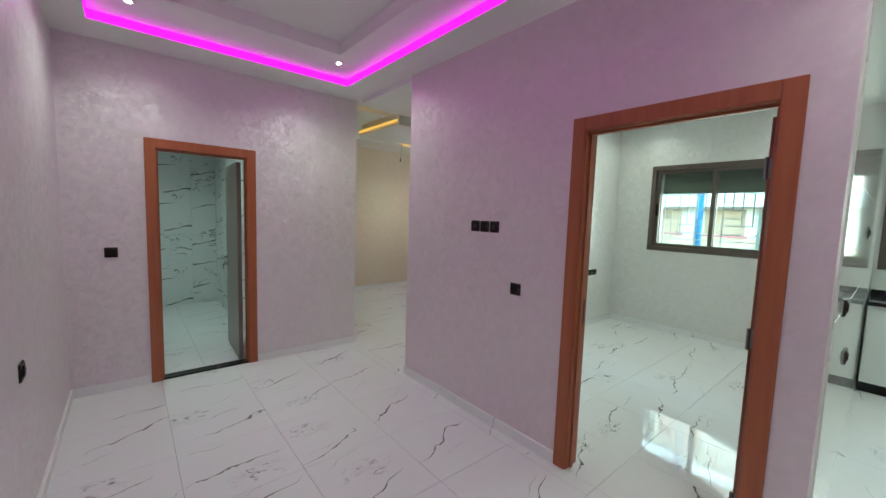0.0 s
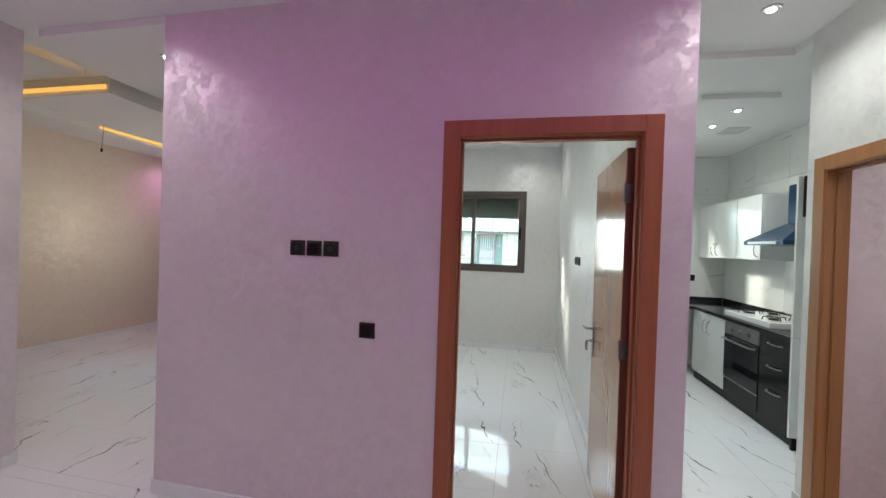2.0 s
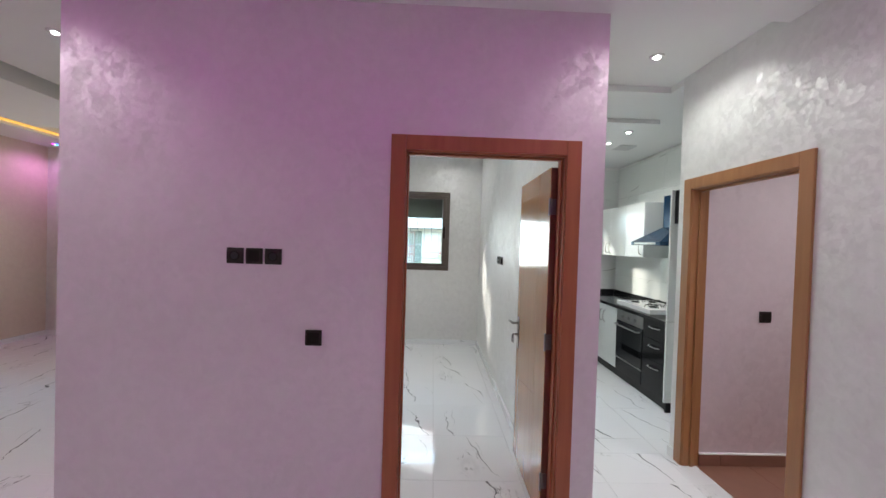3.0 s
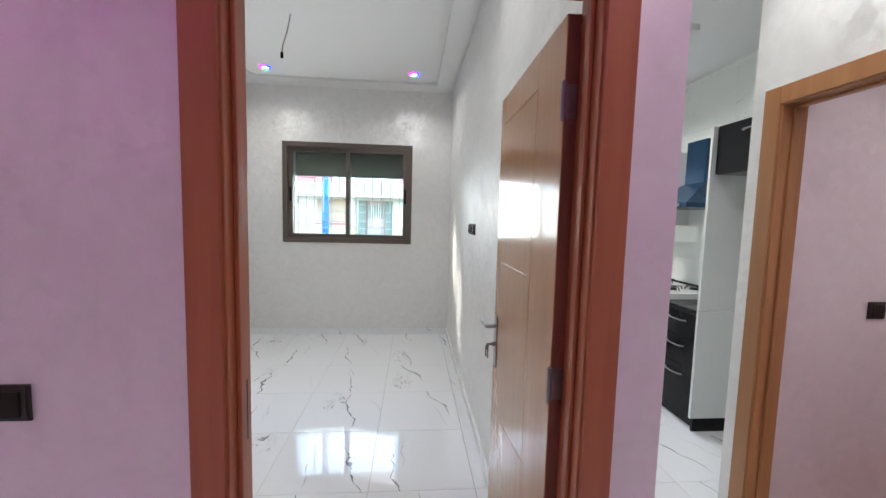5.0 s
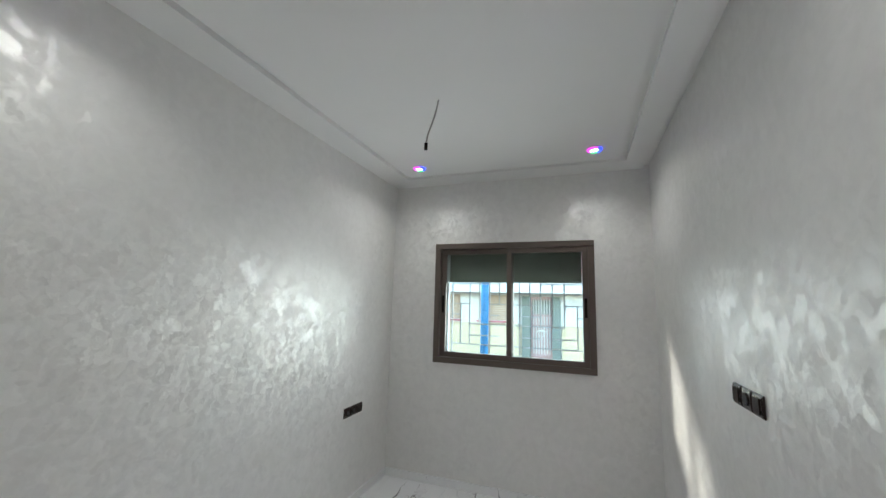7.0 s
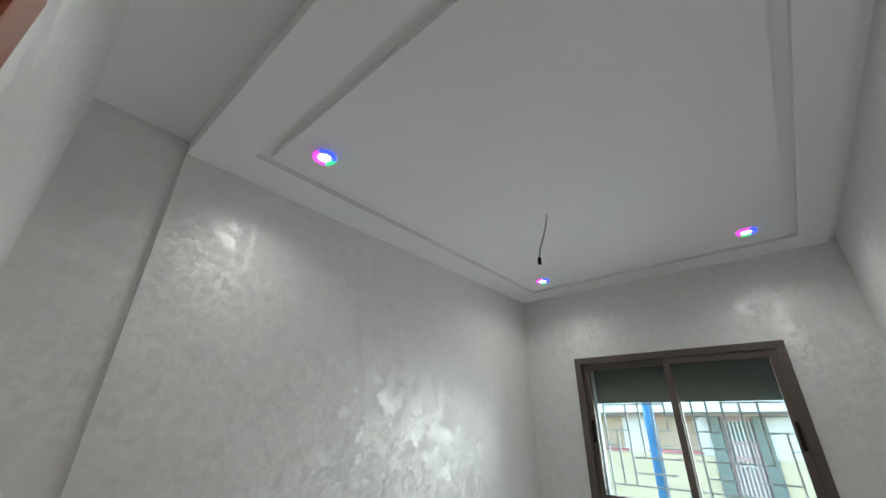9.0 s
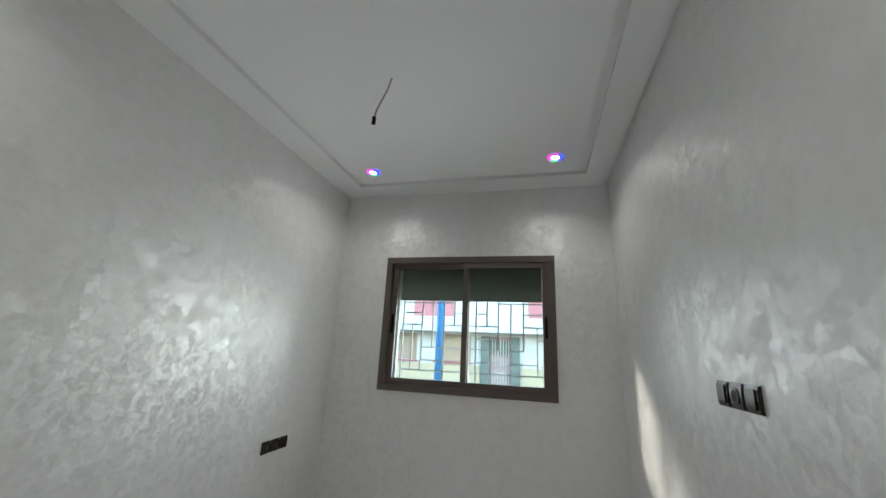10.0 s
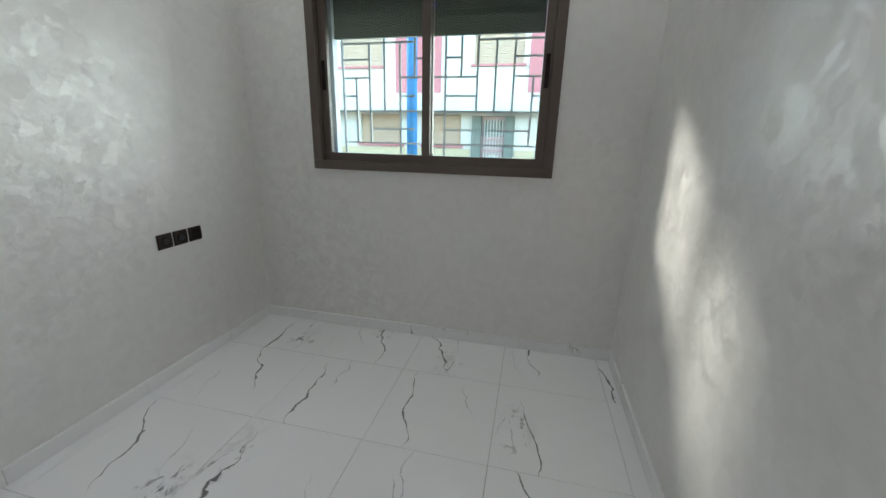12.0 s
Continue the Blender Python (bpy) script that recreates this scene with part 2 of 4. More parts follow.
    L(ramp(slow.outputs[0], 0.3, 0.7, 0.03, 0.055), b.inputs["Roughness"])
    b.inputs["Specular IOR Level"].default_value = 0.29
    return m


def wood(name, dark, light, rough=0.3, coat=0.5, along=2):
    """Varnished veneer with long grain along one axis."""
    m = bpy.data.materials.new(name)
    m.use_nodes = True
    nt = m.node_tree
    L, N = nt.links.new, nt.nodes.new
    b = nt.nodes["Principled BSDF"]
    tc, mp, n = N("ShaderNodeTexCoord"), N("ShaderNodeMapping"), N("ShaderNodeTexNoise")
    sc = [26.0, 26.0, 26.0]
    sc[along] = 1.6
    mp.inputs["Scale"].default_value = sc
    n.inputs["Scale"].default_value, n.inputs["Detail"].default_value, n.inputs["Distortion"].default_value = 1.0, 8, 0.6
    L(tc.outputs["Object"], mp.inputs["Vector"])
    L(mp.outputs[0], n.inputs["Vector"])
    ramp = N("ShaderNodeMapRange")
    ramp.inputs[1].default_value, ramp.inputs[2].default_value = 0.3, 0.7
    L(n.outputs[0], ramp.inputs[0])
    c = N("ShaderNodeMix")
    c.data_type = "RGBA"
    c.inputs[6].default_value, c.inputs[7].default_value = (*dark, 1), (*light, 1)
    L(ramp.outputs[0], c.inputs[0])
    L(c.outputs[2], b.inputs["Base Color"])
    b.inputs["Roughness"].default_value, b.inputs["Coat Weight"].default_value, b.inputs["Coat Roughness"].default_value = rough, coat, 0.06
    bp = N("ShaderNodeBump")
    bp.inputs["Strength"].default_value, bp.inputs["Distance"].default_value = 0.06, 0.004
    L(n.outputs[0], bp.inputs["Height"])
    L(bp.outputs[0], b.inputs["Normal"])
    return m


def glass(name, tint=(0.93, 0.97, 0.95)):
    m = bpy.data.materials.new(name)
    m.use_nodes = True
    nt = m.node_tree
    L, N = nt.links.new, nt.nodes.new
    clear, shine, mixer, fr = N("ShaderNodeBsdfTransparent"), N("ShaderNodeBsdfGlossy"), N("ShaderNodeMixShader"), N("ShaderNodeFresnel")
    clear.inputs[0].default_value = (*tint, 1)
    shine.inputs["Roughness"].default_value = 0.01
    fr.inputs[0].default_value = 1.45
    L(fr.outputs[0], mixer.inputs[0])
    L(clear.outputs[0], mixer.inputs[1])
    L(shine.outputs[0], mixer.inputs[2])
    L(mixer.outputs[0], nt.nodes["Material Output"].inputs[0])
    return m


PEARL = pearl("pearl_white_stucco", (0.80, 0.795, 0.78))
MAUVE = pearl("pearl_mauve_stucco", (0.77, 0.68, 0.725), uneven=0.7)
# white stucco with the light strips' pink spill put into its colour
PEARL_LED_LIT = pearl("pearl_stucco_led_wash", (0.79, 0.735, 0.765))
CREAM = pearl("pearl_cream_stucco", (0.78, 0.68, 0.585), uneven=0.4)
PLASTER = mat("ceiling_plaster", (0.86, 0.86, 0.85), 0.7, vary=(0.02, 3.0), bump=0.03)
TILE = porcelain("floor_porcelain")
SKIRT = marble("skirting_porcelain", density=0.35, rough=0.12, scale=2.0)
BATH_TILE = marble("bath_wall_porcelain", (0.78, 0.82, 0.82), (0.03, 0.03, 0.035), 0.1, 0.8, 1.3, 82)
KITCHEN_TILE = marble("kitchen_wall_porcelain", (0.78, 0.80, 0.78), (0.45, 0.45, 0.44), 0.06, 0.4, 0.8)
GROUT = mat("grout", (0.42, 0.41, 0.40), 0.9, vary=(0.1, 20.0))
TRIM_WOOD = wood("door_trim_wood", (0.33, 0.088, 0.036), (0.40, 0.122, 0.049), 0.38, 0.15)
HONEY_TRIM = wood("honey_trim_wood", (0.33, 0.145, 0.055), (0.40, 0.19, 0.075), 0.34, 0.3)
LEAF_WOOD = wood("door_leaf_wood", (0.40, 0.18, 0.060), (0.46, 0.215, 0.078), 0.24, 0.5)
LEAF_EDGE = wood("door_edge_wood", (0.16, 0.05, 0.03), (0.21, 0.07, 0.04), 0.4, 0.3)
GREY_LEAF = wood("bath_leaf_wood", (0.16, 0.12, 0.10), (0.22, 0.17, 0.14), 0.4, 0.3)
BLACK = mat("black_plastic", (0.018, 0.013, 0.011), 0.2, spec=0.14, vary=(0.1, 40.0))
PLATE = mat("dark_brown_gloss_plate", (0.034, 0.025, 0.022), 0.25, spec=0.4, vary=(0.1, 40.0))
DARK = mat("dark_metal_and_socket_shade", (0.008, 0.008, 0.008), 0.6)
STEEL = mat("brushed_steel", (0.40, 0.39, 0.38), 0.3, 1.0, vary=(0.06, 60.0))
HINGE = mat("nickel_hinge", (0.24, 0.22, 0.22), 0.4, 1.0, vary=(0.12, 60.0))
ALU = mat("taupe_aluminium", (0.125, 0.10, 0.085), 0.35, 0.2, vary=(0.05, 30.0))
SHUTTER = mat("olive_shutter", (0.085, 0.10, 0.075), 0.5, vary=(0.06, 14.0))
RAIL = mat("pale_grey_rail", (0.50, 0.53, 0.55), 0.45, vary=(0.05, 20.0))
GLASS = glass("window_glass")
IRON = mat("grey_painted_iron", (0.33, 0.325, 0.31), 0.5, vary=(0.08, 30.0))
WHITE_GLOSS = mat("white_gloss_lacquer", (0.74, 0.77, 0.76), 0.08, coat=0.5, vary=(0.01, 3.0))
BLACK_GLOSS = mat("black_gloss_lacquer", (0.012, 0.012, 0.014), 0.13, spec=0.22, vary=(0.1, 8.0))
GRANITE = mat("black_granite", (0.014, 0.014, 0.016), 0.10, spec=0.28, vary=(0.5, 160.0))
OVEN_GLASS = mat("black_oven_glass", (0.006, 0.007, 0.009), 0.05)
HOOD_BLUE = mat("blue_filmed_steel", (0.012, 0.045, 0.10), 0.25, 0.4, vary=(0.1, 10.0))
ENAMEL = mat("white_enamel", (0.8, 0.8, 0.79), 0.15, coat=0.4)
WIRE = mat("grey_cable", (0.40, 0.38, 0.36), 0.6, vary=(0.1, 60.0))
BROWN_TILE = mat("brown_floor_tile", (0.27, 0.13, 0.09), 0.35, vary=(0.15, 8.0), bump=0.05)
MAGENTA = mat("magenta_led", (0.5, 0.0, 0.5), 0.5, emission=((1.0, 0.0, 0.95), 0.102))
YELLOW = mat("amber_led", (0.6, 0.4, 0.1), 0.5, emission=((1.0, 0.52, 0.12), 0.042))
LED_WHITE = mat("lamp_white", (0.8, 0.8, 0.8), 0.4, emission=((1.0, 0.97, 0.93), 1.2))
LED_BLUE = mat("lamp_blue", (0.05, 0.05, 0.4), 0.4, emission=((0.03, 0.06, 1.0), 0.16))
LED_GREEN = mat("lamp_green", (0.05, 0.4, 0.1), 0.4, emission=((0.05, 1.0, 0.35), 0.06))
LED_PINK = mat("lamp_pink", (0.4, 0.05, 0.4), 0.4, emission=((1.0, 0.10, 0.85), 0.07))
RING = mat("white_lamp_ring", (0.7, 0.7, 0.7), 0.3, coat=0.3)
FACADE_WHITE = mat("facade_white", (0.60, 0.56, 0.485), 0.85, vary=(0.06, 1.2), bump=0.1)
FACADE_CREAM = mat("facade_cream", (0.52, 0.42, 0.26), 0.85, vary=(0.10, 2.0), bump=0.1)
FACADE_RED = mat("facade_red", (0.44, 0.16, 0.16), 0.85, vary=(0.08, 1.5), bump=0.1)
SHUTTER_TAN = mat("tan_shutter", (0.46, 0.33, 0.225), 0.7, vary=(0.08, 4.0))
GATE_GREY = mat("green_grey_stone", (0.15, 0.165, 0.13), 0.7, vary=(0.15, 3.0))
GATE_PINK = mat("pinkish_gate", (0.45, 0.29, 0.26), 0.6, vary=(0.1, 5.0))
BLUE_PAINT = mat("blue_pole_paint", (0.05, 0.25, 0.56), 0.55, vary=(0.25, 6.0), bump=0.1)
ASPHALT = mat("street_asphalt", (0.06, 0.058, 0.055), 0.9, vary=(0.3, 12.0), bump=0.4)
PAVING = mat("street_paving", (0.30, 0.28, 0.25), 0.85, vary=(0.15, 5.0), bump=0.2)


# ---- building helpers ----
def box(bm, x0, x1, y0, y1, z0, z1, slot=0, bevel=0.0):
    made = bmesh.ops.create_cube(bm, size=1.0, matrix=Matrix.LocRotScale(((x0 + x1) / 2, (y0 + y1) / 2, (z0 + z1) / 2), None, (abs(x1 - x0), abs(y1 - y0), abs(z1 - z0))))
    vs = made["verts"]
    fs = {f for v in vs for f in v.link_faces}
    for f in fs:
        f.material_index = slot
    if bevel > 0:
        es = {e for v in vs for e in v.link_edges}
        bmesh.ops.bevel(bm, geom=list(es), offset=bevel, segments=2, affect="EDGES", profile=0.6)
    return fs


def cyl(bm, a, b, r, seg=16, r2=None):
    a, b = Vector(a), Vector(b)
    d = b - a
    m = Matrix.Translation((a + b) / 2) @ d.to_track_quat("Z", "Y").to_matrix().to_4x4()
    bmesh.ops.create_cone(bm, cap_ends=True, segments=seg, radius1=r, radius2=r if r2 is None else r2, depth=d.length, matrix=m)


def tube(bm, pts, r, seg=8):
    for a, b in zip(pts, pts[1:]):
        cyl(bm, a, b, r, seg)
    for p in pts[1:-1]:
        bmesh.ops.create_icosphere(bm, subdivisions=1, radius=r, matrix=Matrix.Translation(p))


def mesh_of(name, bm, mats):
    me = bpy.data.meshes.new(name)
    bmesh.ops.recalc_face_normals(bm, faces=bm.faces)
    bm.to_mesh(me)
    bm.free()
    for m in mats if isinstance(mats, (list, tuple)) else [mats]:
        me.materials.append(m)
    return me


def part(name, bm, material, parent=None, label="", smooth=False):
    """One mesh object of a bmesh, under a thing or a part."""
    me = mesh_of(name, bm, material)
    if smooth:
        for p in me.polygons:
            p.use_smooth = True
    ob = new(name, me)
    if parent is not None:
        ob.parent = parent
    if label:
        ob["label"] = label
    return ob


def boxpart(name, dims, material, parent=None, label="", bevel=0.0):
    bm = bmesh.new()
    box(bm, *dims, bevel=bevel)
    return part(name, bm, material, parent, label)


def thing(name, label, category, group="", kind="", at=None):
    ob = new(name)
    ob.empty_display_size = 0.1
    if at is not None:
        ob.matrix_basis = at
    return tagged(ob, label, category, group, kind)


def structure(name, bm, mats, label="", category=""):
    return tagged(part(name, bm, mats), label, category, kind="structure")


def wall(name, axis, at, thick, lo, hi, top, openings, mats, label, faces=None, z0=0.0):
    """A wall that runs along axis from lo to hi, with openings (a, b, z0, z1). faces: slot by outward normal."""
    bm = bmesh.new()
    cuts = sorted({lo, hi, *[v for o in openings for v in o[:2]]})
    for a, b in zip(cuts, cuts[1:]):
        mid = (a + b) / 2
        spans, z = [], z0
        for o in sorted((o for o in openings if o[0] < mid < o[1]), key=lambda o: o[2]):
            if o[2] > z:
                spans.append((z, o[2]))
            z = o[3]
        spans.append((z, top))
        for s0, s1 in spans:
            if axis == "y":
                box(bm, at, at + thick, a, b, s0, s1)
            else:
                box(bm, a, b, at, at + thick, s0, s1)
    if faces:
        bmesh.ops.recalc_face_normals(bm, faces=bm.faces)
        for f in bm.faces:
            for way, slot in faces:
                if f.normal.dot(Vector(way)) > 0.9:
                    f.material_index = slot
    return structure(name, bm, mats, label, "wall")


# ---- large structure ----
TOP = 3.3
wall("wall_partition", "y", 2.545, 0.115, 0.805, 3.70, TOP, [(0.995, 1.909, 0.0, 2.129)], [MAUVE, PEARL],
     "mauve pearl stucco partition wall between hall and bedroom", [((1, 0, 0), 1)])
bm = bmesh.new()
box(bm, 3.06, 6.5, 3.57, 3.70, 0, TOP)
box(bm, 2.66, 3.06, 3.60, 3.70, 0, TOP)
structure("wall_bedroom_north", bm, PEARL, "pearl white stucco bedroom wall with a shallow recess", "wall")
wall("wall_bedroom_south", "x", 0.805, 0.18, 2.66, 6.5, TOP, [], [PEARL], "pearl white stucco wall between bedroom and kitchen")
wall("wall_window", "y", 6.5, 0.25, -1.4, 7.9, TOP, [(-0.58, 0.74, 1.20, 2.40), (1.50, 3.04, 1.20, 2.39), (4.9, 6.5, 1.20, 2.40)], [PEARL, FACADE_WHITE],
     "pearl white outer wall with the windows", [((1, 0, 0), 1)])
wall("wall_bathroom_front", "x", 4.835, 0.115, 0.05, 2.555, TOP, [(0.631, 1.397, 0.0, 2.109)], [PEARL_LED_LIT], "pale pearl stucco wall with the bathroom door")
wall("wall_hall_west", "y", -0.07, 0.12, -0.3, 8.2, TOP, [], [PEARL_LED_LIT], "pale pearl stucco hall wall")
wall("wall_hall_south", "x", -0.30, 0.11, 0.05, 3.42, TOP, [(2.416, 3.289, 0.0, 2.094)], [PEARL], "pale pearl stucco wall with a wooden doorway")
wall("wall_side_room", "y", 3.28, 0.14, -1.34, -0.30, TOP, [], [MAUVE, PEARL], "mauve pearl wall behind the open doorway", [((1, 0, 0), 1)])
wall("wall_side_room_south", "x", -2.4, 0.12, 1.4, 3.42, TOP, [], [MAUVE], "mauve pearl wall closing the side room")
wall("wall_side_room_east", "y", 3.28, 0.14, -2.28, -1.34, TOP, [], [MAUVE], "mauve pearl wall of the side room")
wall("wall_side_room_west", "y", 1.28, 0.12, -2.4, -0.30, TOP, [], [MAUVE], "mauve pearl wall of the side room")
wall("wall_kitchen_south", "x", -1.34, 0.12, 3.42, 6.5, TOP, [], [PEARL], "kitchen wall behind the units")
wall("wall_salon_west", "y", 2.44, 0.115, 4.95, 7.70, TOP, [], [CREAM], "cream pearl salon wall")
wall("wall_salon_north", "x", 7.70, 0.12, 2.44, 6.5, TOP, [], [CREAM], "cream pearl stucco salon end wall")
wall("wall_bathroom_side", "y", 1.6, 0.1, 4.95, 8.05, TOP, [], [PEARL], "bathroom side wall")
wall("wall_bathroom_end", "x", 8.05, 0.12, 0.05, 1.7, TOP, [], [PEARL], "bathroom end wall")

# unseen slab over all ceilings, added to block the sky
bm = bmesh.new()
box(bm, -0.3, 6.75, -2.6, 8.3, 3.30, 3.45)
structure("sky_block_slab", bm, PLASTER, "unseen slab added above the rooms to keep the sky's light out", "roof")
bm = bmesh.new()
box(bm, -0.3, 6.75, -2.6, 8.3, -0.2, -0.012)
structure("floor_base", bm, GROUT, "grey grout bed under the floor tiles", "floor")


def ring(bm, x0, x1, y0, y1, ix0, ix1, iy0, iy1, z0, z1):
    """A rectangular frame of four butted boxes."""
    box(bm, x0, x1, y0, iy0, z0, z1)
    box(bm, x0, x1, iy1, y1, z0, z1)
    box(bm, x0, ix0, iy0, iy1, z0, z1)
    box(bm, ix1, x1, iy0, iy1, z0, z1)


# hall: band, lit riser, ledge, deeper tray
bm = bmesh.new()
HX0, HX1, HY0, HY1 = 0.27, 2.245, 0.30, 4.433
ring(bm, 0.05, 2.545, -0.19, 4.835, HX0, HX1, HY0, HY1, 2.88, 2.955)
ring(bm, 0.05, 2.545, -0.19, 4.835, 0.57, 1.93, 0.78, 3.92, 2.955, 3.06)
box(bm, 0.05, 2.545, -0.19, 4.835, 3.06, 3.12)
structure("ceiling_hall", bm, PLASTER, "stepped white plaster tray ceiling of the hall", "ceiling")
for nm, d in (("north", (HX0, HX1, HY1 - 0.006, HY1, 2.886, 2.945)), ("south", (HX0, HX1, HY0, HY0 + 0.006, 2.886, 2.945)),
              ("west", (HX0, HX0 + 0.006, HY0 + 0.006, HY1 - 0.006, 2.886, 2.945)), ("east", (HX1 - 0.006, HX1, HY0 + 0.006, HY1 - 0.006, 2.886, 2.945))):
    strip = boxpart("led_strip", d, MAGENTA)
    tagged(strip, "glowing magenta light strip along the ceiling tray", "light strip", "hall light strips")

# bedroom: border, groove and panel, with a higher strip by the door
bm = bmesh.new()
box(bm, 2.66, 3.06, 0.985, 3.60, 3.17, 3.26)
ring(bm, 3.06, 6.5, 1.03, 3.57, 3.30, 6.24, 1.20, 3.32, 3.075, 3.2)
ring(bm, 3.30, 6.24, 1.20, 3.32, 3.36, 6.18, 1.26, 3.26, 3.11, 3.2)
box(bm, 3.36, 6.18, 1.26, 3.26, 3.075, 3.2)
box(bm, 3.06, 6.5, 0.985, 1.03, 3.105, 3.2)
structure("ceiling_bedroom", bm, PLASTER, "white plaster bedroom ceiling with a grooved border", "ceiling")

# passage and kitchen
bm = bmesh.new()
box(bm, 2.545, 3.58, -0.19, 0.805, 2.95, 3.1)
box(bm, 3.58, 6.5, -1.22, 0.805, 2.90, 3.1)
box(bm, 3.42, 3.58, -1.22, -0.19, 2.90, 3.1)
box(bm, 4.22, 6.05, -0.49, 0.09, 2.86, 2.8995)
structure("ceiling_kitchen", bm, PLASTER, "white plaster kitchen ceiling with a recessed panel", "ceiling")

# salon
bm = bmesh.new()
box(bm, 2.545, 2.66, 3.70, 4.835, 2.88, 3.1)
box(bm, 2.55, 6.5, 3.705, 4.70, 2.832, 2.8795)
box(bm, 2.665, 6.5, 3.705, 4.70, 2.88, 2.9495)
box(bm, 2.66, 6.5, 3.70, 7.70, 3.04, 3.2)
box(bm, 2.66, 6.5, 3.70, 5.20, 2.95, 3.04)
box(bm, 2.555, 3.25, 5.32, 7.70, 2.93, 3.04)
box(bm, 3.25, 6.5, 7.0, 7.70, 2.90, 3.04)
box(bm, 3.46, 5.2, 5.34, 6.55, 2.86, 2.95)
box(bm, 3.50, 5.16, 5.38, 6.51, 2.9505, 3.0395)
structure("ceiling_salon", bm, PLASTER, "white plaster salon ceiling with hanging panels", "ceiling")
for d in ((2.60, 3.24, 5.20, 5.206, 2.985, 3.025), (3.44, 3.455, 5.36, 6.5, 2.90, 2.935), (4.6, 6.4, 6.98, 6.995, 2.935, 2.965), (5.21, 5.225, 5.4, 6.5, 2.90, 2.935)):
    tagged(boxpart("led_strip", d, YELLOW), "glowing amber light strip on the salon ceiling", "light strip", "salon light strips")

bm = bmesh.new()
box(bm, 0.05, 1.6, 4.95, 8.05, 2.75, 2.85)
structure("ceiling_bathroom", bm, PLASTER, "white plaster bathroom ceiling", "ceiling")
bm = bmesh.new()
box(bm, 1.4, 3.28, -2.28, -0.30, 2.8, 2.9)
structure("ceiling_side_room", bm, PLASTER, "white plaster ceiling of the side room", "ceiling")


# ---- doors ----
def door_frame(name, label, axis, at, thick, lo, hi, top, strike=0, trim=0.085, m=TRIM_WOOD):
    """A lined opening with flat architraves on both faces. lo, hi, top: the architraves' outer edges."""
    f = thing(name, label, "door", kind="structure")

    def b(n, u0, u1, v0, v1, z0, z1):
        d = (v0, v1, u0, u1, z0, z1) if axis == "y" else (u0, u1, v0, v1, z0, z1)
        return boxpart(n, d, m, f, bevel=0.003)

    a, c, h = lo + trim, hi - trim, top - trim
    for v0, v1 in ((at - 0.016, at - 0.0005), (at + thick + 0.0005, at + thick + 0.016)):
        b("architrave", lo, a - 0.006, v0, v1, 0.0, top)
        b("architrave", c + 0.006, hi, v0, v1, 0.0, top)
        b("architrave", a - 0.0055, c + 0.0055, v0, v1, h + 0.006, top)
    b("jamb", a - 0.028, a, at - 0.004, at + thick + 0.004, 0.0, h - 0.0005)
    b("jamb", c, c + 0.028, at - 0.004, at + thick + 0.004, 0.0, h - 0.0005)
    b("head", a - 0.028, c + 0.028, at - 0.004, at + thick + 0.004, h, h + 0.028)
    if strike:
        u = c if strike > 0 else a
        d = (at + thick - 0.045, at + thick - 0.02, u - 0.0015, u + 0.0015, 0.93, 1.09) if axis == "y" else (u - 0.0015, u + 0.0015, at + 0.03, at + 0.055, 0.98, 1.14)
        boxpart("strike_plate", d, DARK, f, "dark metal strike plate")
    s = at + thick * 0.3
    b("stop", a + 0.0005, a + 0.012, s, s + 0.03, 0.0, h - 0.013)
    b("stop", c - 0.012, c - 0.0005, s, s + 0.03, 0.0, h - 0.013)
    b("stop", a + 0.0005, c - 0.0005, s, s + 0.03, h - 0.012, h - 0.0005)
    return f


door_frame("door_1", "reddish varnished wooden frame of the bedroom door", "y", 2.545, 0.115, 0.939, 1.965, 2.185, 1)
door_frame("door_2", "reddish varnished wooden frame of the bathroom door", "x", 4.835, 0.115, 0.575, 1.453, 2.165)
door_frame("door_3", "honey brown wooden doorway frame without a leaf in view", "x", -0.30, 0.11, 2.36, 3.345, 2.15, 1, m=HONEY_TRIM)


def lever(parent, x, y, z, side, flip=1):
    """A steel backplate with a lever, a cylinder and a key, on the face y of a leaf; side: its outward way along y."""
    boxpart("backplate", (x - 0.02, x + 0.02, y, y + side * 0.006, z - 0.19, z + 0.05), STEEL, parent, bevel=0.002)
    bm = bmesh.new()
    cyl(bm, (x, y + side * 0.006, z), (x, y + side * 0.045, z), 0.009)
    tube(bm, [(x, y + side * 0.045, z), (x - flip * 0.03, y + side * 0.05, z + 0.002), (x - flip * 0.115, y + side * 0.05, z - 0.004)], 0.009)
    part("lever", bm, STEEL, parent, "steel lever handle", True)
    bm = bmesh.new()
    cyl(bm, (x, y + side * 0.006, z - 0.085), (x, y + side * 0.02, z - 0.085), 0.011)
    box(bm, x - 0.0015, x + 0.0015, y + side * 0.018, y + side * 0.045, z - 0.09, z - 0.08)
    part("cylinder", bm, STEEL, parent)
    bm = bmesh.new()
    cyl(bm, (x, y + side * 0.040, z - 0.10), (x + 0.003, y + side * 0.044, z - 0.10), 0.014)
    box(bm, x - 0.006, x - 0.003, y + side * 0.036, y + side * 0.042, z - 0.15, z - 0.10)
    box(bm, x + 0.001, x + 0.004, y + side * 0.044, y + side * 0.050, z - 0.145, z - 0.11)
    part("key", bm, HINGE, parent, "small hanging keys")


# bedroom leaf, hinged at the jamb nearest the kitchen and standing open
LEAF = pose(2.660, 1.062, 0.0, 0, 0, -0.6)
leaf = thing("door_leaf", "glossy honey veneered bedroom door standing wide open", "door", at=LEAF)
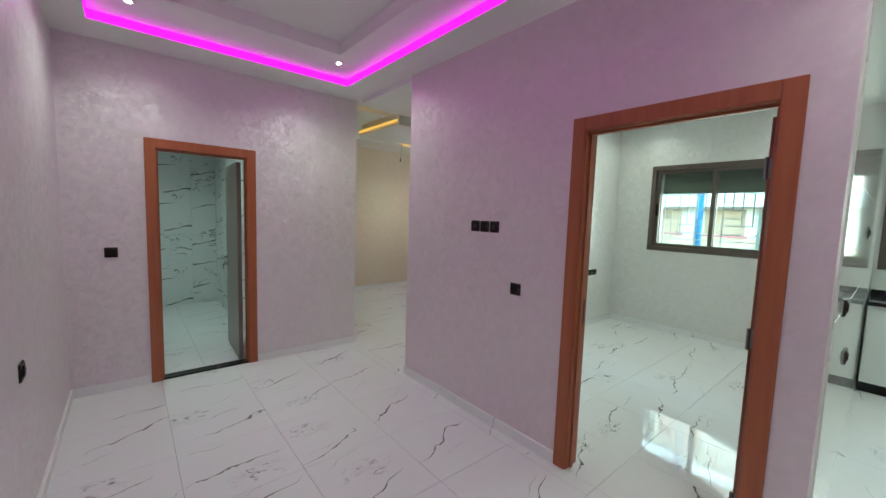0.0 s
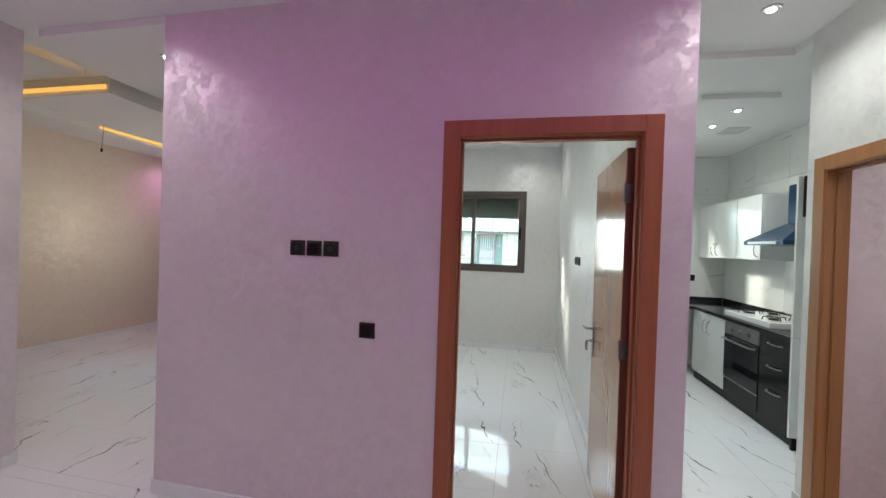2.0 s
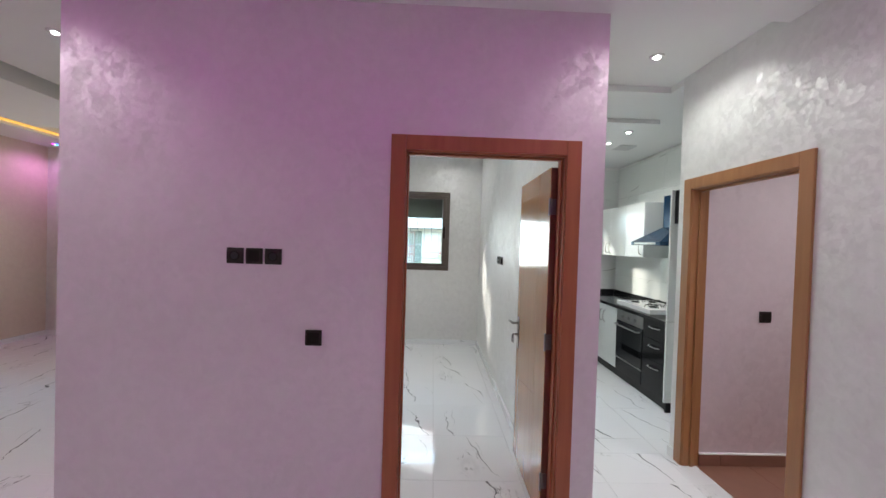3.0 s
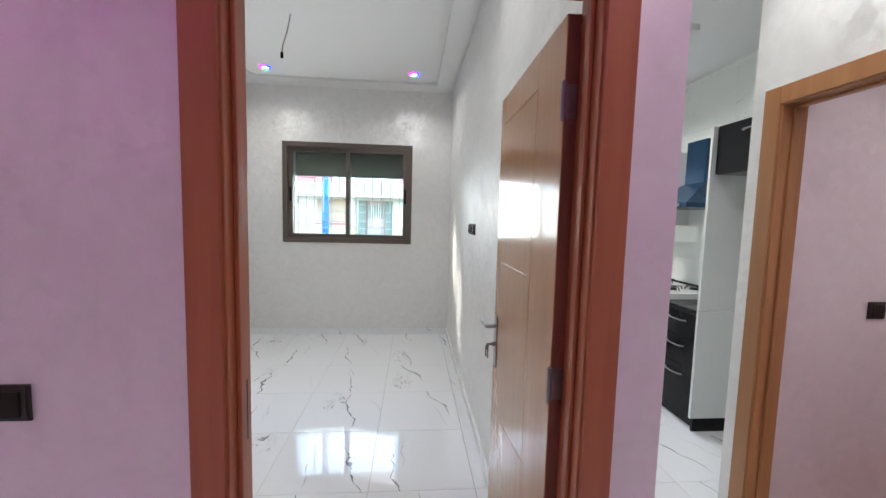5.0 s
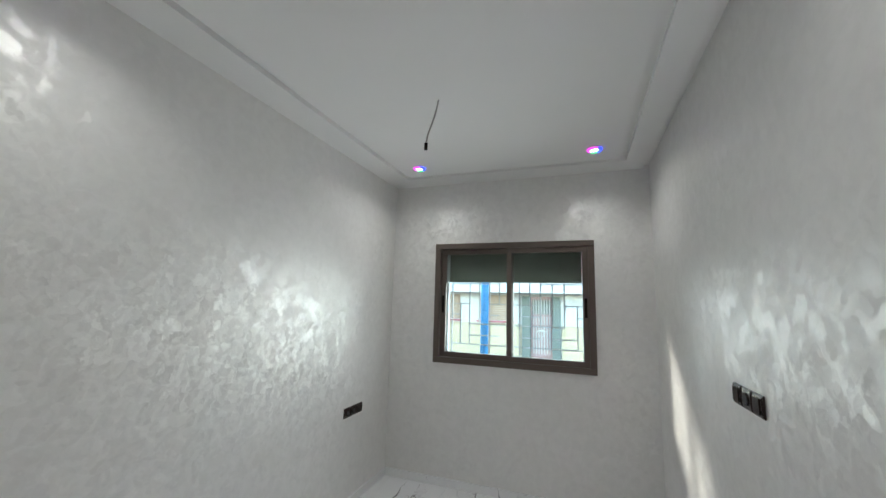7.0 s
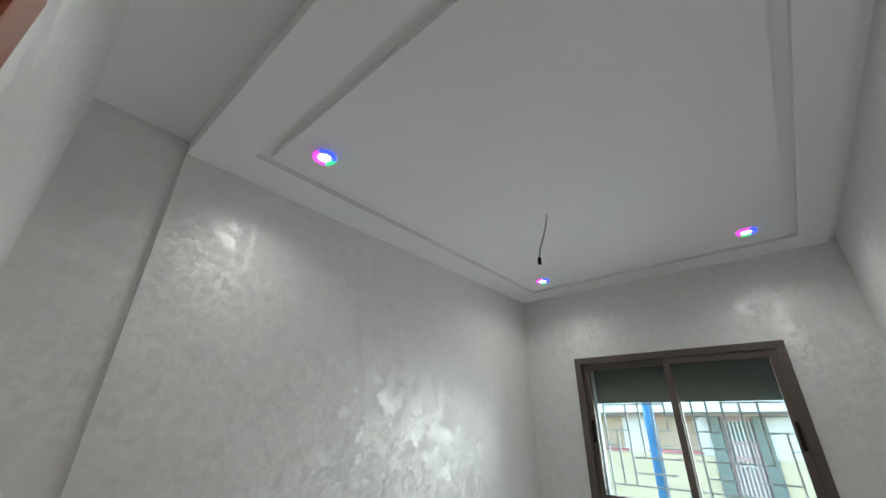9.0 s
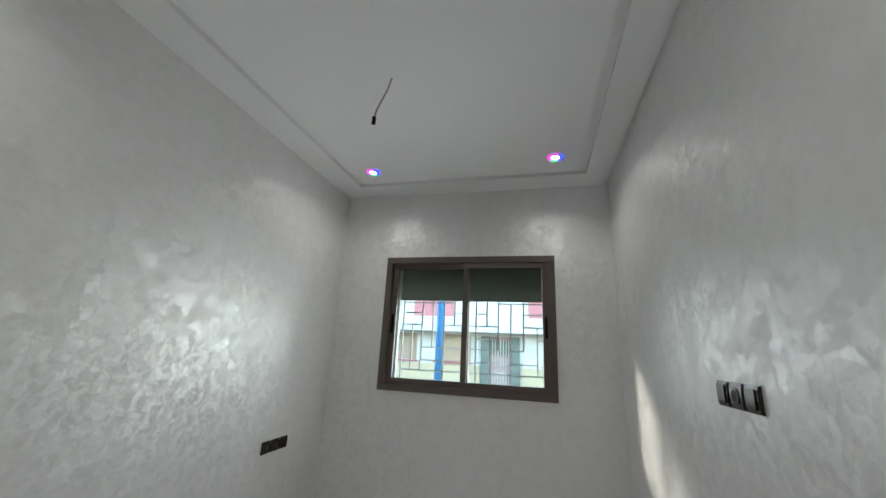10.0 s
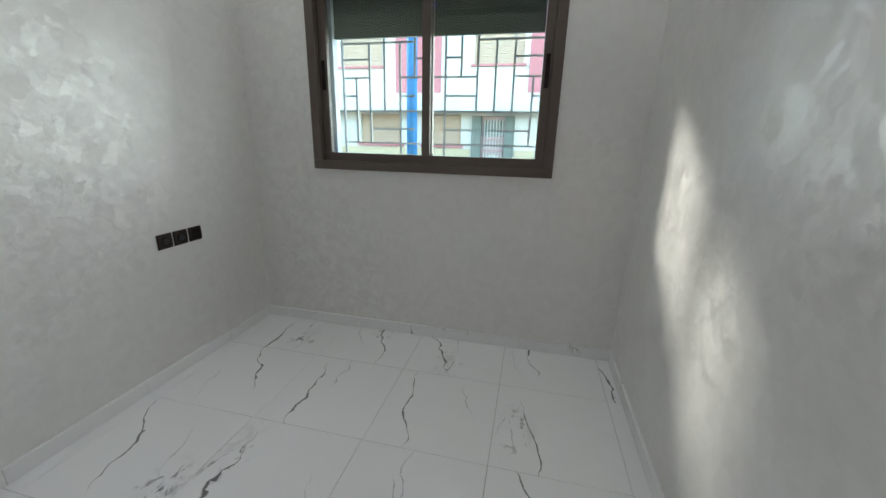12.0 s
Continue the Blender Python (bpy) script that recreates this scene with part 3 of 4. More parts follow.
W, T, Z0, Z1 = 0.755, 0.04, 0.008, 2.065


def slant(u, k):
    """The height of slanting line k at u."""
    base, rise = ((0.62, 0.05), (1.33, 0.0), (1.945, 0.0))[k]
    return base + rise * (0.64 - u) / 0.41


bm = bmesh.new()
box(bm, 0.0, W, -T, -0.0035, Z0, Z1)
part("core", bm, LEAF_EDGE, leaf, "dark reddish door edge")
boxpart("veneer", (0.0, W, -0.0034, -0.0024, Z0, Z1), LEAF_WOOD, leaf)
for u0, u1 in ((0.0, 0.2270), (0.7030, W)):
    boxpart("panel", (u0, u1, -0.0023, 0.0, Z0, Z1), LEAF_WOOD, leaf)
for k in range(4):
    bm = bmesh.new()
    u0, u1 = 0.2305, 0.6995
    lo = [Z0, Z0] if k == 0 else [slant(u0, k - 1) + 0.0018, slant(u1, k - 1) + 0.0018]
    hi = [Z1, Z1] if k == 3 else [slant(u0, k) - 0.0018, slant(u1, k) - 0.0018]
    vs = [bm.verts.new(v) for v in ((u0, -0.0023, lo[0]), (u1, -0.0023, lo[1]), (u1, -0.0023, hi[1]), (u0, -0.0023, hi[0]),
                                    (u0, 0, lo[0]), (u1, 0, lo[1]), (u1, 0, hi[1]), (u0, 0, hi[0]))]
    for q in ((0, 1, 2, 3), (4, 5, 6, 7), (0, 1, 5, 4), (1, 2, 6, 5), (2, 3, 7, 6), (3, 0, 4, 7)):
        bm.faces.new([vs[i] for i in q])
    part("panel", bm, LEAF_WOOD, leaf)
lever(leaf, W - 0.05, 0.0, 1.02, 1, -1)
for z in (0.25, 1.06, 1.84):
    bm = bmesh.new()
    cyl(bm, (-0.008, 0.004, z - 0.05), (-0.008, 0.004, z + 0.05), 0.007)
    box(bm, -0.0035, -0.0005, -T + 0.006, -0.002, z - 0.045, z + 0.045)
    h = part("hinge", bm, HINGE, leaf, "nickel butt hinge")

# bathroom leaf
bleaf = thing("door_leaf", "grey brown bathroom door standing open inwards", "door", at=pose(1.345, 4.955, 0, 0, 0, 88))
boxpart("panel", (0.0, 0.70, 0.0, 0.04, 0.01, 2.05), GREY_LEAF, bleaf, bevel=0.002)
lever(bleaf, 0.64, 0.04, 1.03, 1, 1)
bm = bmesh.new()
box(bm, 0.66, 1.37, 4.838, 4.948, 0.0, 0.012, bevel=0.003)
tagged(part("threshold", bm, GRANITE), "black granite threshold of the bathroom door", "threshold", kind="structure")


# ---- windows ----
def window(name, label, y0, y1, z0, z1, shutter_z, with_shutter=True):
    """A two-leaf sliding aluminium window, whose frame laps the inner wall face at x = 6.5."""
    w = thing(name, label, "window", kind="structure")
    f = 0.058
    mid = (y0 + y1) / 2
    bm = bmesh.new()
    ring2(bm, 6.478, 6.565, y0, y1, z0, z1, f)
    part("window_frame", bm, ALU, w)
    for k, (a, b, x) in enumerate(((mid - 0.03, y1 - f, 6.53), (y0 + f, mid + 0.03, 6.492))):
        bm = bmesh.new()
        s = 0.052
        ring2(bm, x, x + 0.034, a, b, z0 + f, z1 - f, s)
        sash = part("sash", bm, ALU, w)
        boxpart("pane", (x + 0.014, x + 0.018, a + s, b - s, z0 + f + s, z1 - f - s), GLASS, sash).visible_shadow = False
        hy = b - s / 2 if k == 0 else a + s / 2
        boxpart("pull", (x - 0.008, x - 0.0005, hy - 0.012, hy + 0.012, (z0 + z1) / 2 - 0.11, (z0 + z1) / 2 + 0.07), BLACK, sash, "black recessed pull", 0.003)
    if with_shutter:
        bm = bmesh.new()
        z, n = shutter_z, 0
        while z < z1 + 0.02:
            box(bm, 6.640, 6.650, y0 + 0.115, y1 - 0.115, z, z + 0.0418, bevel=0.0012)
            z += 0.042
        box(bm, 6.632, 6.656, y0 + 0.115, y1 - 0.115, shutter_z - 0.02, shutter_z - 0.001, bevel=0.003)
        part("roller_shutter", bm, SHUTTER, w, "half lowered olive roller shutter")
        for y in (y0 + 0.0235, y1 - 0.1135):
            bm = bmesh.new()
            box(bm, 6.612, 6.668, y, y + 0.09, z0 + 0.0245, z1 - 0.03, bevel=0.003)
            part("guide_rail", bm, RAIL, w, "pale grey shutter rail")
    return w


def ring2(bm, x0, x1, y0, y1, z0, z1, t):
    box(bm, x0, x1, y0, y1, z0, z0 + t, bevel=0.003)
    box(bm, x0, x1, y0, y1, z1 - t, z1, bevel=0.003)
    box(bm, x0, x1, y0, y0 + t, z0 + t, z1 - t, bevel=0.003)
    box(bm, x0, x1, y1 - t, y1, z0 + t, z1 - t, bevel=0.003)


window("window_1", "taupe aluminium sliding window with a half lowered shutter", 1.477, 3.065, 1.176, 2.411, 2.03)
window("window_2", "taupe aluminium sliding kitchen window", -0.61, 0.765, 1.175, 2.425, 2.2)
window("window_3", "taupe aluminium sliding salon window", 4.87, 6.53, 1.175, 2.425, 2.3)


def grille(dy):
    """A welded burglar grille of staggered rectangles outside a window."""
    g = thing("window_grille", "pale grey welded iron grille outside the window", "grille", "window grilles", at=pose(0, dy, 0))
    up = ((2.938, 1.25, 2.36), (2.84, 1.356, 1.784), (2.74, 1.356, 2.0), (2.632, 1.57, 2.36), (2.52, 1.25, 2.0), (2.416, 1.784, 2.36), (2.30, 1.356, 1.57), (2.205, 1.25, 2.36),
          (2.10, 1.784, 2.36), (1.993, 1.57, 2.36), (1.876, 1.57, 2.0), (1.76, 1.57, 2.36), (1.638, 1.356, 1.784), (1.53, 1.25, 2.36))
    across = ((2.36, 2.938, 1.53), (2.18, 2.938, 2.416), (2.18, 2.10, 1.53), (2.0, 2.938, 2.416), (2.0, 1.993, 1.53), (1.90, 2.938, 2.74), (1.90, 2.416, 2.30), (1.90, 2.205, 2.10), (1.90, 1.76, 1.53),
              (1.784, 2.938, 2.74), (1.784, 2.52, 1.993), (1.784, 1.76, 1.53), (1.667, 2.938, 2.84), (1.667, 2.52, 2.416), (1.667, 2.205, 1.993),
              (1.667, 1.638, 1.53), (1.57, 2.74, 2.205), (1.57, 2.205, 1.76), (1.452, 2.74, 2.416), (1.452, 2.205, 1.993), (1.452, 1.876, 1.638), (1.356, 2.938, 1.53), (1.255, 2.938, 1.53))
    for y, z0, z1 in up:
        boxpart("bar", (6.712, 6.726, y - 0.0065, y + 0.0065, z0, z1), IRON, g)
    for z, a, b in across:
        boxpart("crossbar", (6.7145, 6.7235, b, a, z - 0.006, z + 0.006), IRON, g)
    return g


grille(0.0)
grille(-2.16)


# ---- lamps ----
def downlight(x, y, z, ring_r, watts, label, coloured=False, colour=(1.0, 0.985, 0.96)):
    d = thing("downlight", label, "ceiling lamp", "coloured bedroom downlights" if coloured else "white downlights", at=pose(x, y, z))
    bm = bmesh.new()
    bmesh.ops.create_cone(bm, cap_ends=True, segments=24, radius1=ring_r, radius2=ring_r * 0.86, depth=0.008, matrix=pose(0, 0, -0.004, 180))
    part("ring", bm, RING, d)
    bm = bmesh.new()
    bmesh.ops.create_cone(bm, cap_ends=True, segments=20, radius1=ring_r * 0.42, radius2=ring_r * 0.42, depth=0.004, matrix=pose(0, 0, -0.011))
    part("lens", bm, LED_WHITE, d)
    if coloured:
        for m, a0, span in ((LED_BLUE, radians(-150), radians(120)), (LED_GREEN, radians(-28), radians(76)), (LED_PINK, radians(50), radians(156))):
            bm = bmesh.new()
            pts = []
            for i in range(9):
                a = a0 + span * i / 8
                pts.append((math.cos(a) * ring_r * 0.74, math.sin(a) * ring_r * 0.74, -0.010))
            tube(bm, pts, ring_r * 0.2, 6)
            part("colour_ring", bm, m, d, "glowing coloured rim")
    lamp = bpy.data.lights.new("lamp", "SPOT")
    lamp.energy, lamp.spot_size, lamp.spot_blend, lamp.shadow_soft_size, lamp.color = watts, radians(150), 1.0, 0.03, colour
    lo = new("lamp", lamp)
    lo.matrix_basis = pose(x, y, z - 0.03)
    return d


for x, y in ((5.93, 3.05), (5.90, 1.475), (3.53, 3.035), (3.53, 1.475)):
    downlight(x, y, 3.0745, 0.066, 0.9, "small white downlight with a coloured glowing rim", True)
for x, y, watts in ((1.99, 4.08, 1.5), (0.50, 4.10, 1.1), (1.99, 0.55, 0.85), (0.50, 0.55, 0.75)):
    downlight(x, y, 2.9545, 0.045, watts, "small round white downlight in the hall ceiling")
downlight(3.10, 0.22, 2.9495, 0.05, 1.3, "small round white downlight in the passage")
for x, y in ((4.50, -0.32), (4.95, -0.315), (5.38, -0.31)):
    downlight(x, y, 2.8595, 0.05, 1.25, "small round white downlight in the kitchen")
downlight(2.90, 4.076, 2.8315, 0.045, 0.35, "small round white downlight in the salon", colour=(1.0, 0.84, 0.64))
downlight(0.8, 6.3, 2.7495, 0.05, 2.2, "small round white downlight in the bathroom", colour=(0.85, 1.0, 0.98))
# no lamp is known in the side room; this one is added to brighten its wall
downlight(2.3, -1.2, 2.7995, 0.05, 3.0, "unseen downlight added to brighten the side room")
downlight(6.25, 7.35, 2.8995, 0.05, 0.8, "small pink glowing downlight by the salon wall", True, (1.0, 0.35, 1.0))


def ceiling_wire(x, y, z, length, dx, dy):
    w = thing("ceiling_wire", "bare grey lamp cable hanging from the ceiling", "cable", at=pose(x, y, z))
    bm = bmesh.new()
    tube(bm, [(0, 0, 0), (0.2 * dx, 0.2 * dy, -0.25 * length), (0.55 * dx, 0.3 * dy, -0.5 * length), (0.8 * dx, dy, -0.8 * length), (dx, dy, -length)], 0.005, 6)
    part("cable", bm, WIRE, w)
    bm = bmesh.new()
    cyl(bm, (dx, dy, -length - 0.035), (dx, dy, -length + 0.005), 0.011, 10)
    part("connector", bm, BLACK, w, "small dark connector")


ceiling_wire(4.82, 2.44, 3.075, 0.34, -0.11, 0.03)
ceiling_wire(4.25, 6.45, 2.86, 0.30, -0.02, 0.0)


# ---- switches and sockets ----
def plate_row(name, label, at, kinds):
    """Square black plates side by side along local x, facing local -y."""
    t = thing(name, label, "switch" if "switch" in name else "socket", at=at)
    n = len(kinds)
    for i, kind in enumerate(kinds):
        cx = (i - (n - 1) / 2) * 0.1
        bm = bmesh.new()
        box(bm, cx - 0.0435, cx + 0.0435, -0.009, -0.0005, -0.042, 0.042)
        bmesh.ops.bisect_plane(bm, geom=list(bm.verts) + list(bm.edges) + list(bm.faces), plane_co=(0, 0, 0.021), plane_no=(0, 0, 1))
        bmesh.ops.bisect_plane(bm, geom=list(bm.verts) + list(bm.edges) + list(bm.faces), plane_co=(0, 0, -0.021), plane_no=(0, 0, 1))
        bmesh.ops.bisect_plane(bm, geom=list(bm.verts) + list(bm.edges) + list(bm.faces), plane_co=(0, 0, 0), plane_no=(0, 0, 1))
        for v in bm.verts:
            if v.co.y < -0.005:
                v.co.y -= 0.0035 * (1 - (v.co.z / 0.042) ** 2)
        es = [e for e in bm.edges if all(v.co.y < -0.005 for v in e.verts) and len(e.link_faces) == 2 and abs(e.link_faces[0].normal.dot(e.link_faces[1].normal)) < 0.5]
        bmesh.ops.bevel(bm, geom=es, offset=0.003, segments=2, affect="EDGES")
        p = part("plate", bm, PLATE, t)
        if kind == "switch":
            boxpart("rocker", (cx - 0.03, cx + 0.03, -0.0165, -0.0125, -0.03, 0.03), BLACK, p, bevel=0.002)
        else:
            bm = bmesh.new()
            cyl(bm, (cx, -0.0155, 0), (cx, -0.0125, 0), 0.026, 24)
            part("socket_rim", bm, BLACK, p)
            # flat darker disc: the shade inside the socket's hole is put into its colour
            bm = bmesh.new()
            cyl(bm, (cx, -0.0165, 0), (cx, -0.0158, 0), 0.019, 24)
            part("well_shade", bm, DARK, p)
    return t


plate_row("wall_socket", "row of three black sockets on the mauve wall", pose(2.545, 2.675, 1.512, 0, 0, -90), ("socket", "switch", "socket"))
plate_row("light_switch", "single black switch on the mauve wall", pose(2.545, 2.352, 1.083, 0, 0, -90), ("switch",))
plate_row("light_switch", "black switch beside the bathroom door", pose(0.337, 4.835, 1.187), ("switch",))
plate_row("wall_socket", "black socket low on the hall wall", pose(0.05, 3.2, 0.80, 0, 0, 90), ("socket",))
plate_row("wall_socket", "row of three black sockets low on the bedroom wall", pose(5.82, 3.57, 0.802), ("socket", "socket", "switch"))
plate_row("wall_socket", "row of three glossy black plates on the bedroom wall", pose(4.615, 0.985, 1.44, 0, 0, 180), ("switch", "socket", "switch"))
plate_row("light_switch", "black switch on the mauve wall behind the doorway", pose(3.28, -0.79, 1.13, 0, 0, -90), ("switch",))


for x, z in ((3.08, 1.21), (3.62, 0.85), (4.42, 1.56)):
    plate_row("wall_socket", "black socket on the glossy kitchen tiles by the passage", pose(x, 0.7968, z), ("socket",))


# ---- kitchen ----
def bow_handle(parent, a, b, out):
    a, b, out = Vector(a), Vector(b), Vector(out)
    bm = bmesh.new()
    pts = [a, a + out * 0.8 + (b - a) * 0.12, a + out * 1.05 + (b - a) * 0.5, a + out * 0.8 + (b - a) * 0.88, b]
    tube(bm, [tuple(p) for p in pts], 0.006, 6)
    part("handle", bm, STEEL, parent, "steel bow handle", True)


def unit(name, label, x0, x1, y0, y1, z0, z1, fronts, m, body, side="y+"):
    """A cabinet: body and fronts on its open side. fronts: (a0, a1, z0, z1, handle) along the front."""
    c = thing(name, label, "cabinet")
    if side == "y+":
        boxpart("body", (x0, x1, y0, y1 - 0.02, z0, z1), body, c)
    else:
        boxpart("body", (x0 + 0.02, x1, y0, y1, z0, z1), body, c)
    for a0, a1, f0, f1, h in fronts:
        if side == "y+":
            d = boxpart("door" if h[0] == "v" else "drawer", (a0 + 0.002, a1 - 0.002, y1 - 0.0195, y1, f0 + 0.002, f1 - 0.002), m, c, bevel=0.002)
            if h[0] == "v":
                x = a0 + 0.05 if h[1] == "l" else a1 - 0.05
                bow_handle(d, (x, y1, h[2] - 0.08), (x, y1, h[2] + 0.08), (0, 0.035, 0))
            else:
                mid = (a0 + a1) / 2
                bow_handle(d, (mid - 0.09, y1, f1 - 0.07), (mid + 0.09, y1, f1 - 0.07), (0, 0.035, 0))
        else:
            d = boxpart("door", (x0, x0 + 0.0195, a0 + 0.002, a1 - 0.002, f0 + 0.002, f1 - 0.002), m, c, bevel=0.002)
            bow_handle(d, (x0, a0 + 0.06, h[2] - 0.08), (x0, a0 + 0.06, h[2] + 0.08), (-0.035, 0, 0))
    return c


KY0, KY1 = -1.21, -0.63
unit("drawer_unit", "glossy black drawer unit with steel bow handles", 4.18, 4.62, KY0, KY1, 0.10, 0.86,
     [(4.18, 4.62, 0.66, 0.86, ("h",)), (4.18, 4.62, 0.44, 0.66, ("h",)), (4.18, 4.62, 0.10, 0.44, ("h",))], BLACK_GLOSS, BLACK_GLOSS)
oven = thing("oven", "built-in black glass oven with a steel control panel", "oven")
boxpart("body", (4.625, 5.215, KY0, KY1 - 0.02, 0.10, 0.86), BLACK_GLOSS, oven)
boxpart("control_panel", (4.63, 5.21, KY1 - 0.0195, KY1 + 0.004, 0.72, 0.85), STEEL, oven, bevel=0.003)
dr = boxpart("door", (4.63, 5.21, KY1 - 0.0195, KY1 + 0.006, 0.27, 0.715), OVEN_GLASS, oven, "black glass oven door", 0.004)
bm = bmesh.new()
tube(bm, [(4.67, KY1 + 0.006, 0.675), (4.67, KY1 + 0.05, 0.675), (5.17, KY1 + 0.05, 0.675), (5.17, KY1 + 0.006, 0.675)], 0.009)
part("handle", bm, STEEL, dr, "long steel oven handle")
boxpart("lower_panel", (4.63, 5.21, KY1 - 0.0195, KY1, 0.105, 0.265), BLACK_GLOSS, oven, bevel=0.003)
boxpart("trim", (4.63, 5.21, KY1 + 0.0005, KY1 + 0.006, 0.252, 0.264), STEEL, oven)
for x in (4.78, 4.92, 5.06):
    bm = bmesh.new()
    cyl(bm, (x, KY1 + 0.004, 0.785), (x, KY1 + 0.028, 0.785), 0.024, 18, 0.02)
    part("knob", bm, STEEL, oven)
unit("base_cabinet", "glossy white two-door base cabinet", 5.22, 5.96, KY0, KY1, 0.10, 0.86,
     [(5.22, 5.585, 0.10, 0.86, ("v", "r", 0.70)), (5.585, 5.96, 0.10, 0.86, ("v", "l", 0.70))], WHITE_GLOSS, WHITE_GLOSS)
unit("base_cabinet", "glossy white base cabinet under the sink", 5.92, 6.48, 0.10, 0.78, 0.10, 0.86,
     [(0.10, 0.44, 0.10, 0.86, ("v", "l", 0.70)), (0.44, 0.78, 0.10, 0.86, ("v", "l", 0.70))], WHITE_GLOSS, WHITE_GLOSS, "x-")
for d in ((4.18, 5.96, KY0, KY1 - 0.03, 0.0, 0.099), (5.95, 6.48, 0.10, 0.78, 0.0, 0.099)):
    tagged(boxpart("plinth", d, BLACK_GLOSS, bevel=0.002), "black plinth under the kitchen units", "plinth")
bm = bmesh.new()
box(bm, 4.18, 6.49, -1.21, -0.60, 0.861, 0.90, bevel=0.004)
box(bm, 5.88, 6.49, -0.5995, 0.785, 0.861, 0.90, bevel=0.004)
top = tagged(part("worktop", bm, GRANITE), "black polished granite L-shaped worktop on the units", "worktop")
boxpart("upstand", (4.18, 6.47, -1.211, -1.192, 0.901, 0.96), GRANITE, top)
boxpart("upstand", (6.471, 6.49, -1.19, 0.785, 0.901, 0.96), GRANITE, top)
sink = thing("sink", "small stainless steel sink set in the worktop", "sink")
bm = bmesh.new()
ring(bm, 6.02, 6.40, 0.12, 0.62, 6.05, 6.37, 0.15, 0.59, 0.9005, 0.908)
part("rim", bm, STEEL, sink)
boxpart("bowl", (6.05, 6.37, 0.15, 0.59, 0.9005, 0.903), STEEL, sink)
tap = thing("kitchen_tap", "chrome swan-neck kitchen tap behind the sink", "tap", at=pose(6.43, 0.36, 0.9005))
bm = bmesh.new()
cyl(bm, (0, 0, 0), (0, 0, 0.06), 0.024, 16, 0.02)
part("base", bm, STEEL, tap, smooth=False)
bm = bmesh.new()
tube(bm, [(0, 0, 0.06), (0, 0, 0.24), (-0.02, 0, 0.275), (-0.06, 0, 0.295), (-0.11, 0, 0.28), (-0.135, 0, 0.24), (-0.14, 0, 0.215)], 0.013, 10)
part("spout", bm, STEEL, tap, smooth=True)
bm = bmesh.new()
cyl(bm, (0, -0.02, 0.05), (-0.01, -0.085, 0.075), 0.007, 10)
part("lever", bm, STEEL, tap)
hob = thing("gas_hob", "white enamel gas hob on the black worktop", "hob")
boxpart("body", (4.55, 5.30, -1.14, -0.66, 0.9005, 0.955), ENAMEL, hob, bevel=0.008)
for x in (4.73, 5.12):
    for y in (-1.02, -0.80):
        bm = bmesh.new()
        cyl(bm, (x, y, 0.955), (x, y, 0.972), 0.045, 20, 0.035)
        part("burner", bm, DARK, hob, "black burner cap")
        bm = bmesh.new()
        for a in range(4):
            c, s = math.cos(a * math.pi / 2), math.sin(a * math.pi / 2)
            tube(bm, [(x + 0.10 * c, y + 0.10 * s, 0.956), (x + 0.09 * c, y + 0.09 * s, 0.985), (x, y, 0.985)], 0.004, 5)
        part("pan_support", bm, DARK, hob)
ucab = unit("wall_cabinet", "glossy white wall cabinet with steel bow handles", 5.12, 6.47, -1.21, -0.88, 1.51, 2.20,
            [(5.12, 5.57, 1.51, 2.20, ("v", "l", 1.62)), (5.57, 6.02, 1.51, 2.20, ("v", "r", 1.62)), (6.02, 6.47, 1.51, 2.20, ("v", "l", 1.62))], WHITE_GLOSS, WHITE_GLOSS)
hood = thing("cooker_hood", "dark blue film-covered steel cooker hood on the wall", "hood")
bm = bmesh.new()
lo = [(4.52, -1.21), (5.11, -1.21), (5.11, -0.72), (4.52, -0.72)]
hi = [(4.70, -1.21), (4.93, -1.21), (4.93, -1.0), (4.70, -1.0)]
v0 = [bm.verts.new((x, y, 1.66)) for x, y in lo]
v1 = [bm.verts.new((x, y, 1.70)) for x, y in lo]
v2 = [bm.verts.new((x, y, 1.88)) for x, y in hi]
bm.faces.new(v0)
bm.faces.new(v2)
for a, b in ((v0, v1), (v1, v2)):
    for i in range(4):
        bm.faces.new((a[i], a[(i + 1) % 4], b[(i + 1) % 4], b[i]))
part("canopy", bm, HOOD_BLUE, hood)
boxpart("chimney", (4.70, 4.93, -1.21, -1.0, 1.881, 2.25), HOOD_BLUE, hood)
boxpart("control_strip", (4.6, 5.03, -0.7195, -0.714, 1.668, 1.692), STEEL, hood)
tall = thing("tall_panel", "tall white side panel beside the drawer unit", "panel")
boxpart("upper_panel", (4.155, 4.175, -1.21, -0.60, 0.905, 2.20), WHITE_GLOSS, tall)
boxpart("lower_panel", (4.155, 4.175, -1.21, -0.60, 0.10, 0.90), WHITE_GLOSS, tall)
boxpart("foot", (4.155, 4.175, -1.21, -0.62, 0.0, 0.099), BLACK_GLOSS, tall)
unit("wall_cabinet", "glossy black cabinet over the fridge space", 3.56, 4.15, -1.21, -0.63, 1.87, 2.20,
     [(3.56, 4.15, 1.87, 2.20, ("h",))], BLACK_GLOSS, BLACK_GLOSS)
vent = thing("ceiling_vent", "square white vent grille in the kitchen ceiling", "vent")
bm = bmesh.new()
ring(bm, 5.14, 5.36, -0.76, -0.54, 5.165, 5.335, -0.735, -0.565, 2.885, 2.8995)
part("frame", bm, RING, vent)
for k in range(6):
    boxpart("slat", (5.165, 5.335, -0.733 + 0.028 * k, -0.719 + 0.028 * k, 2.888, 2.8985), RING, vent)
